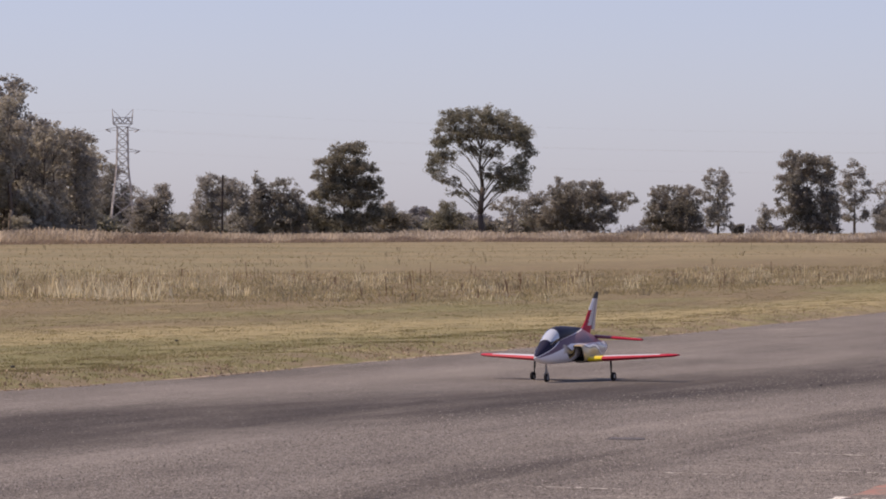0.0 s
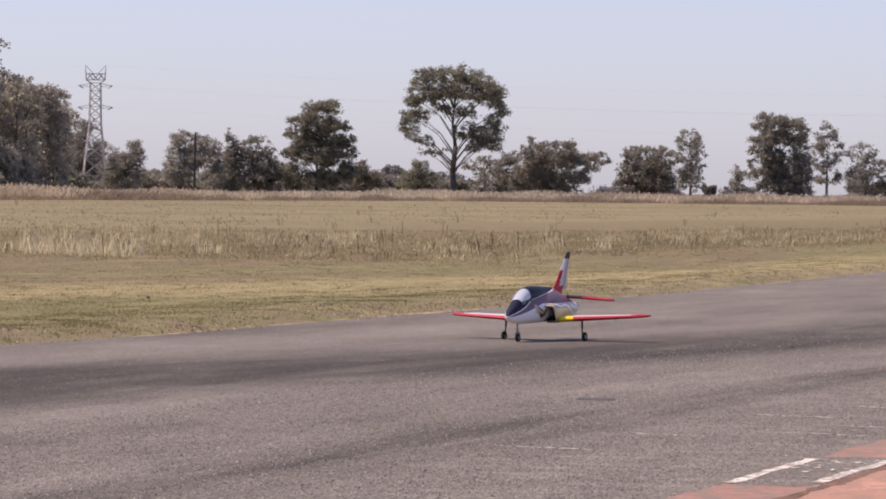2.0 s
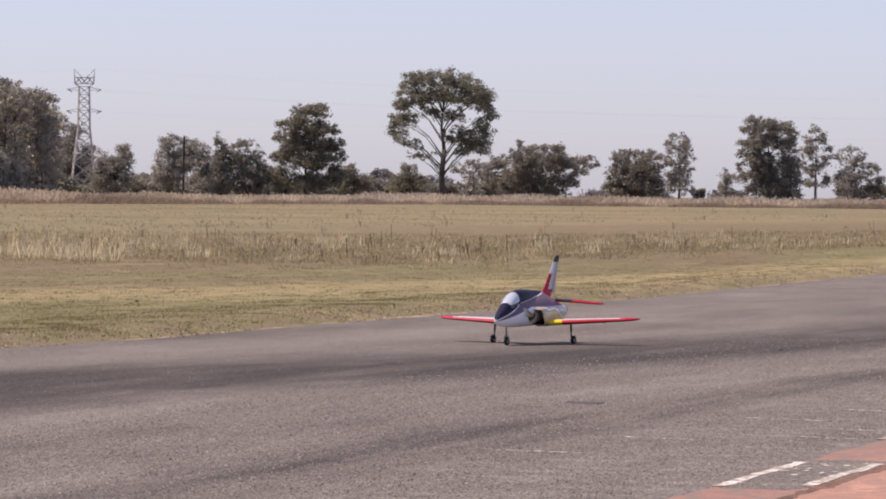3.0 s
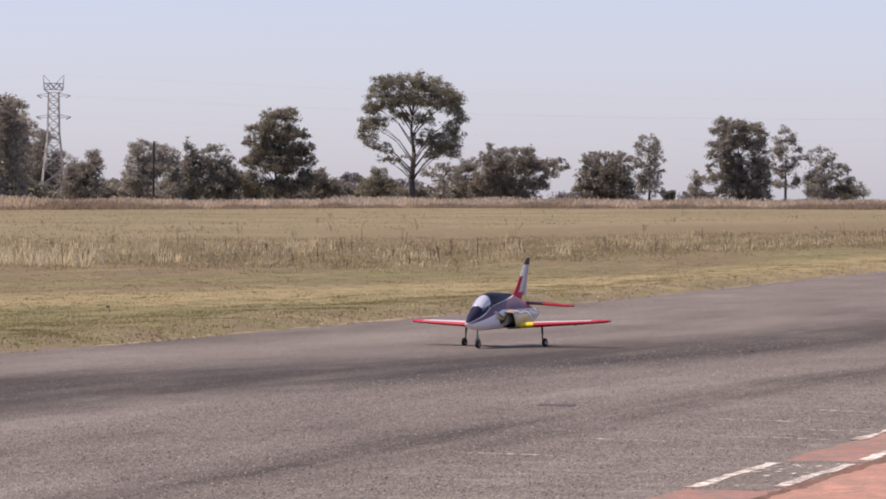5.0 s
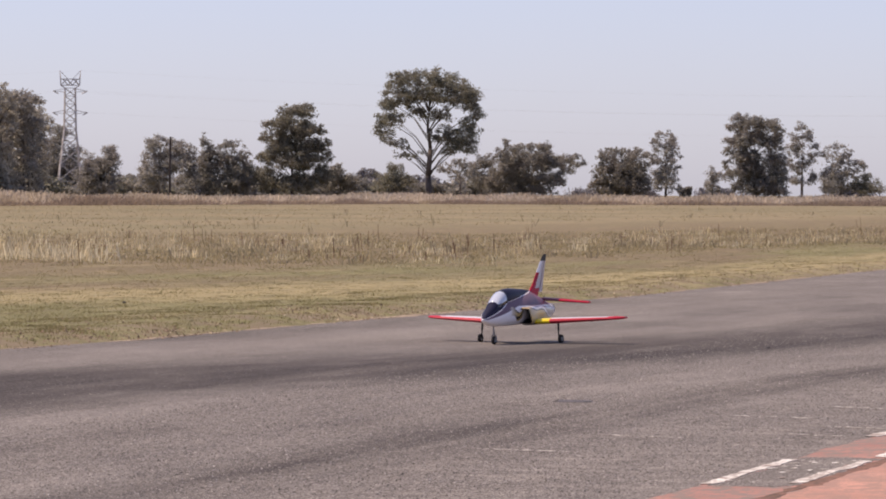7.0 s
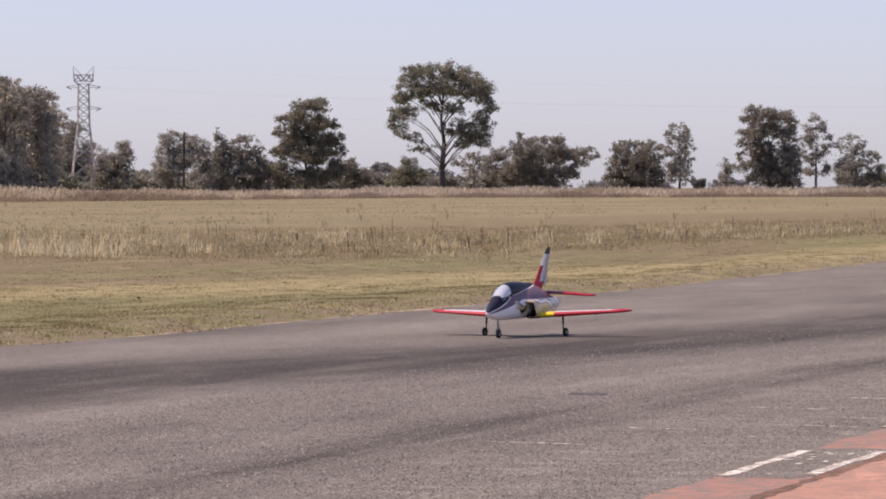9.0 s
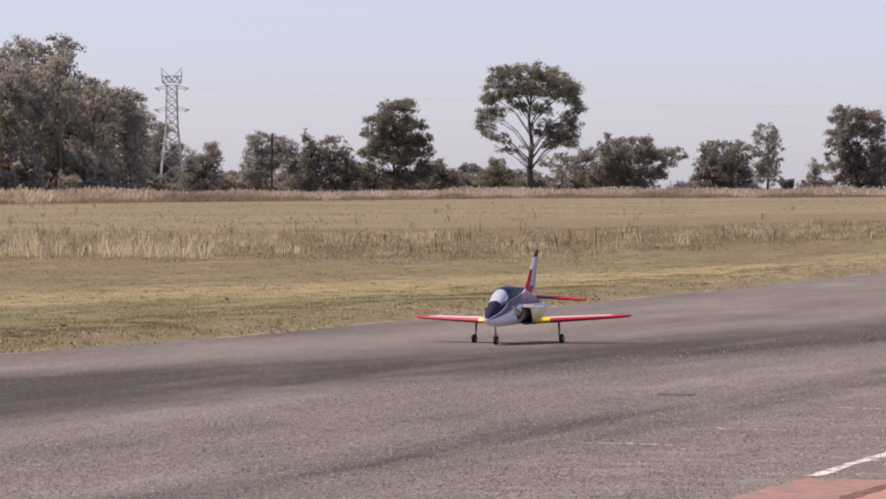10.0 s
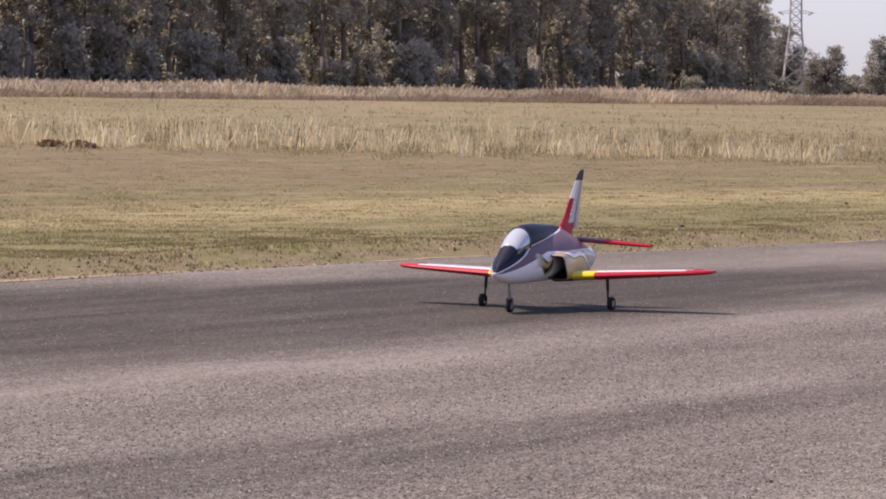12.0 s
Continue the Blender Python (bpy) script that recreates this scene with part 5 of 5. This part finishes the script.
# ======================= power line =======================
def build_pylon():
    pylon = tagged(new("power_pylon"), "galvanised steel lattice power pylon behind the trees", "pylon")

    def half(z):
        return 2.4 - 1.35 * min(1.0, z / 12.5) if z < 12.5 else 1.05 - 0.15 * (z - 12.5) / 7.0

    def corner(k, z):
        s = ((1, 1), (-1, 1), (-1, -1), (1, -1))[k % 4]
        return (s[0] * half(z), s[1] * half(z), z)

    levels = [0.0, 3.4, 6.4, 9.0, 11.0, 12.5, 14.1, 15.6, 17.0, 18.4, 19.8]
    brace = []
    for k in range(4):
        part("leg", path_tube("leg", [corner(k, z) for z in levels], [0.10] * len(levels), STEEL, 5), pylon)
        for a, b in zip(levels, levels[1:]):
            brace += [(corner(k, a), corner(k + 1, b), 0.055, 0.055), (corner(k + 1, a), corner(k, b), 0.055, 0.055), (corner(k, b), corner(k + 1, b), 0.05, 0.05)]
    tagged(part("bracing", tube_mesh("bracing", brace, STEEL, 4), pylon, "criss-cross steel lattice bars"), kind="stuff")
    head = []
    for y in (-0.85, 0.85):
        for a, b in (((-0.9, 19.8), (-1.65, 20.3)), ((0.9, 19.8), (1.65, 20.3)), ((-1.65, 20.3), (-1.7, 21.6)), ((1.65, 20.3), (1.7, 21.6)), ((-1.7, 21.4), (1.7, 21.4)), ((-1.65, 20.3), (1.65, 20.3)),
                     ((-1.65, 20.3), (-0.6, 21.4)), ((-0.6, 21.4), (0.4, 20.3)), ((0.4, 20.3), (1.3, 21.4)), ((1.65, 20.3), (0.6, 21.4)), ((0.6, 21.4), (-0.4, 20.3)), ((-0.4, 20.3), (-1.3, 21.4))):
            head.append(((a[0], y, a[1]), (b[0], y, b[1]), 0.07, 0.07))
    for s in (-1, 1):
        head += [((s * 1.7, -0.85, 21.5), (s * 1.85, 0, 22.9), 0.07, 0.05), ((s * 1.7, 0.85, 21.5), (s * 1.85, 0, 22.9), 0.07, 0.05), ((s * 1.85, 0, 22.9), (s * 0.4, 0, 21.4), 0.06, 0.06), ((s * 1.7, -0.85, 21.4), (s * 1.7, 0.85, 21.4), 0.06, 0.06)]
    part("head_frame", tube_mesh("head_frame", head, STEEL, 4), pylon)
    for z, out in ((19.4, 3.0), (15.6, 3.1)):
        for s in (-1, 1):
            part("crossarm", tube_mesh("crossarm", [((s * 0.9, -0.6, z + 0.3), (s * out, 0, z - 0.1), 0.06, 0.05), ((s * 0.9, 0.6, z + 0.3), (s * out, 0, z - 0.1), 0.06, 0.05), ((s * 0.9, 0, z - 0.3), (s * out, 0, z - 0.1), 0.06, 0.05)], STEEL, 4), pylon)
            part("insulator", tube_mesh("insulator", [((s * out, 0, z - 0.1), (s * (out - 0.9), 0.2, z - 0.55), 0.10, 0.10)], WIRE, 6), pylon)
    pylon.matrix_basis = bearing(19.92, 820, 24)
    pylon.parent = None
    base = pylon.matrix_basis
    for z, out in ((19.3, 3.0), (15.5, 3.1), (19.3, -3.0), (22.9, 1.85)):
        a = base @ Vector((out, 0, z))
        for end in (bearing(3.0, 900).translation, bearing(36.0, 950).translation):
            b = Vector((end.x + out, end.y, z))
            runs, last = [], a
            for i in range(1, 21):
                t = i / 20
                p = a.lerp(b, t) - Vector((0, 0, 5.5 * 4 * t * (1 - t) * 0.6))
                runs.append((last, p, 0.006, 0.006))
                last = p
            tagged(new("power_cable", tube_mesh("power_cable", runs, WIRE, 3)), "thin grey overhead power cable hung from the pylon", "cable", "power cables")


def build_pole():
    pole = tagged(new("utility_pole"), "dark creosoted wooden pole in the tall grass", "pole")
    part("shaft", tube_mesh("shaft", [((0, 0, -0.2), (0.02, 0, 5.0), 0.17, 0.15), ((0.02, 0, 5.0), (0.08, 0, 9.2), 0.15, 0.12)], WOOD, 10), pole)
    part("cap", tube_mesh("cap", [((0.08, 0, 9.2), (0.08, 0, 9.3), 0.15, 0.13)], WOOD, 10), pole)
    pole.matrix_basis = bearing(18.69, 650)


build_pylon()
build_pole()


def build_stones():
    rnd = random.Random(5)
    spots = [(-9.2, 46.1), (-6.0, 16.4), (-17.9, 46.0), (-20.6, 59.0)]
    bm = bmesh.new()
    bmesh.ops.create_icosphere(bm, subdivisions=1, radius=0.03)
    for v in bm.verts:
        v.co *= rnd.uniform(0.7, 1.2)
        v.co.z *= 0.7
    me = bpy.data.meshes.new("clod")
    bm.to_mesh(me)
    bm.free()
    me.materials.append(TAR)
    for k, (x, y) in enumerate(spots):
        on_grass = x < FAR_EDGE
        ob = tagged(new("clod", me), "dark clod of earth on the grass" if on_grass else "dark crumb of tar on the asphalt", "clod")
        s = 0.9 if on_grass else (0.6 if y > 30 else 0.3)
        ob.matrix_basis = pose(x, y, bank(x, y) + 0.01 if on_grass else level(y) + 0.01, 0, 0, 70 * k) @ Matrix.Diagonal((s, s, s, 1))


build_stones()


def build_heaps():
    """Low brown heaps of dead brush among the weeds."""
    for k, (x, y, w) in enumerate(((-48.6, 87.4, 0.34), (-47.2, 86.2, 0.42))):
        rng = np.random.default_rng(60 + k)
        heap = tagged(new("brush_heap"), "low brown heap of dead brush in the weeds", "brush heap")
        n = 420
        d = rng.normal(size=(n, 3))
        d /= np.linalg.norm(d, axis=1, keepdims=True)
        d[:, 2] = np.abs(d[:, 2])
        c = d * np.array([w, w, 0.22]) * rng.uniform(0.7, 1.0, (n, 1))
        part("twigs", quads_mesh("twigs", leaf_quads(c, d, 0.06, rng), BRUSH), heap, "tangled dry twigs and leaves")
        verts, faces = loft([[(w * r * math.cos(2 * math.pi * j / 10), w * r * math.sin(2 * math.pi * j / 10), z) for j in range(10)] for r, z in ((0.95, -0.04), (0.85, 0.08), (0.55, 0.16), (0.15, 0.19))])
        part("mound", mesh_from("mound", verts, faces, SOIL, smooth=True), heap, "bare earth mound")
        heap.matrix_basis = pose(x, y, level(y), 0, 0, 40 * k)


build_heaps()


def build_grit():
    """Loose chips that stand proud of the worn asphalt."""
    rng = np.random.default_rng(8)
    n = 230000
    a = np.radians(rng.uniform(9.0, 31.0, n))
    y = 13.5 + 38.0 * rng.random(n) ** 1.7
    x = -y * np.tan(a)
    ok = (x > -16.2) & (x < -5.1) & ((x > -10.3) | (rng.random(n) < 0.2))
    x, y, n = x[ok], y[ok], int(ok.sum())
    z = np.interp(y, np.arange(10, 60, 0.5), [level(v) for v in np.arange(10, 60, 0.5)])
    c = np.stack([x, y, z], axis=1)
    r = rng.uniform(0.0022, 0.0060, n) * (1 + 0.9 * rng.random(n) ** 5 * (x > -10.3))
    t = rng.uniform(0, 6.28, n)
    verts = np.zeros((n, 4, 3))
    for k in range(3):
        verts[:, k] = c + np.stack([np.cos(t + 2.09 * k) * r, np.sin(t + 2.09 * k) * r, -0.0005 + 0 * r], axis=1)
    verts[:, 3] = c + np.stack([0.3 * r * np.cos(t * 3), 0.3 * r * np.sin(t * 3), 0.75 * r], axis=1)
    base = np.arange(n)[:, None] * 4
    faces = np.concatenate([base + np.array([[0, 1, 3]]), base + np.array([[1, 2, 3]]), base + np.array([[2, 0, 3]])])
    tagged(new("gravel_grit", mesh_from("gravel_grit", verts.reshape(-1, 3).tolist(), faces.tolist(), GRIT)), "loose pale and dark stone chips on the runway", "grit", kind="stuff")


build_grit()


def build_litter():
    """Crumbs of earth and dead stalks along the broken asphalt edge."""
    rng = np.random.default_rng(23)
    c = wedge(rng, 42000, -18.5, -15.7)
    lip = np.array([edge(v) for v in c[:, 1]])
    far = lip - c[:, 0]
    c[:, 2] = np.maximum(c[:, 2], np.array([level(v) for v in c[:, 1]]) * (far < 0) - 9.0 * (far >= 0))
    clump = np.array([noise.noise(Vector((q[0] * 1.4, q[1] * 0.3, 31))) for q in c])
    c = c[(far > -0.12) & (rng.random(len(c)) < np.exp(-np.maximum(far, 0) / 0.8)) & (clump + rng.normal(size=len(c)) * 0.15 > 0.0)]
    n = len(c)
    r = rng.uniform(0.007, 0.026, n) * rng.uniform(0.5, 1.0, n)
    t = rng.uniform(0, 6.28, n)
    verts = np.zeros((n, 5, 3))
    for k in range(4):
        s = r * rng.uniform(0.6, 1.3, n)
        verts[:, k] = c + np.stack([np.cos(t + 1.57 * k) * s, np.sin(t + 1.57 * k) * s * 1.6, -0.004 + 0 * r], axis=1)
    verts[:, 4] = c + np.stack([0.4 * r * np.cos(t * 3), 0.4 * r * np.sin(t * 3), r * rng.uniform(0.5, 1.2, n)], axis=1)
    base = np.arange(n)[:, None] * 5
    faces = np.concatenate([base + np.array([[k, (k + 1) % 4, 4]]) for k in range(4)])
    tagged(new("verge_litter", mesh_from("verge_litter", verts.reshape(-1, 3).tolist(), faces.tolist(), LITTER)), "brown crumbs of earth and straw along the asphalt edge", "litter", kind="stuff")


build_litter()


def build_dead_weed():
    """A dried grey weed beside the asphalt."""
    rng = np.random.default_rng(91)
    weed = tagged(new("dead_weed"), "dried grey-mauve weed beside the asphalt edge", "weed")
    d = rng.normal(size=(520, 3))
    d /= np.linalg.norm(d, axis=1, keepdims=True)
    d[:, 2] = np.abs(d[:, 2])
    c = d * np.array([0.17, 0.17, 0.10]) * rng.uniform(0.3, 1.0, (520, 1))
    part("leaves", quads_mesh("leaves", leaf_quads(c, d, 0.016, rng), GREYWEED), weed, "curled dry leaves")
    stems = [((0.02 * math.cos(k), 0.02 * math.sin(k), -0.02), (0.15 * math.cos(k * 1.7), 0.15 * math.sin(k * 1.7), 0.05 + 0.01 * (k % 5)), 0.003, 0.0015) for k in range(14)]
    part("stems", tube_mesh("stems", stems, BARK, 4), weed)
    weed.matrix_basis = pose(-16.0, 38.0, level(38.0))


build_dead_weed()


# ======================= movement =======================
def motions():
    rows = [(0, -12.0, 46.92, -99.1), (9.0, -12.06, 46.72, -99.0), (9.5, -12.22, 46.01, -97.3), (10.0, -12.44, 44.40, -92.6), (10.5, -12.59, 41.97, -88.9),
            (11.0, -12.52, 38.11, -87.0), (11.5, -12.33, 33.89, -86.6), (11.7, -12.22, 31.99, -86.9), (11.8, -12.158, 30.735, -87.2), (12.0, -12.03, 28.45, -87.7)]
    keys = [(0, -12.0, 46.92, -99.1), (8.6, -12.0, 46.92, -99.1)] + rows[1:]
    walk(jet, [(t, pose(x, y, level(y), 0, 0, a) @ pose(0, 0, 0, 0.6)) for t, x, y, a in keys])


motions()
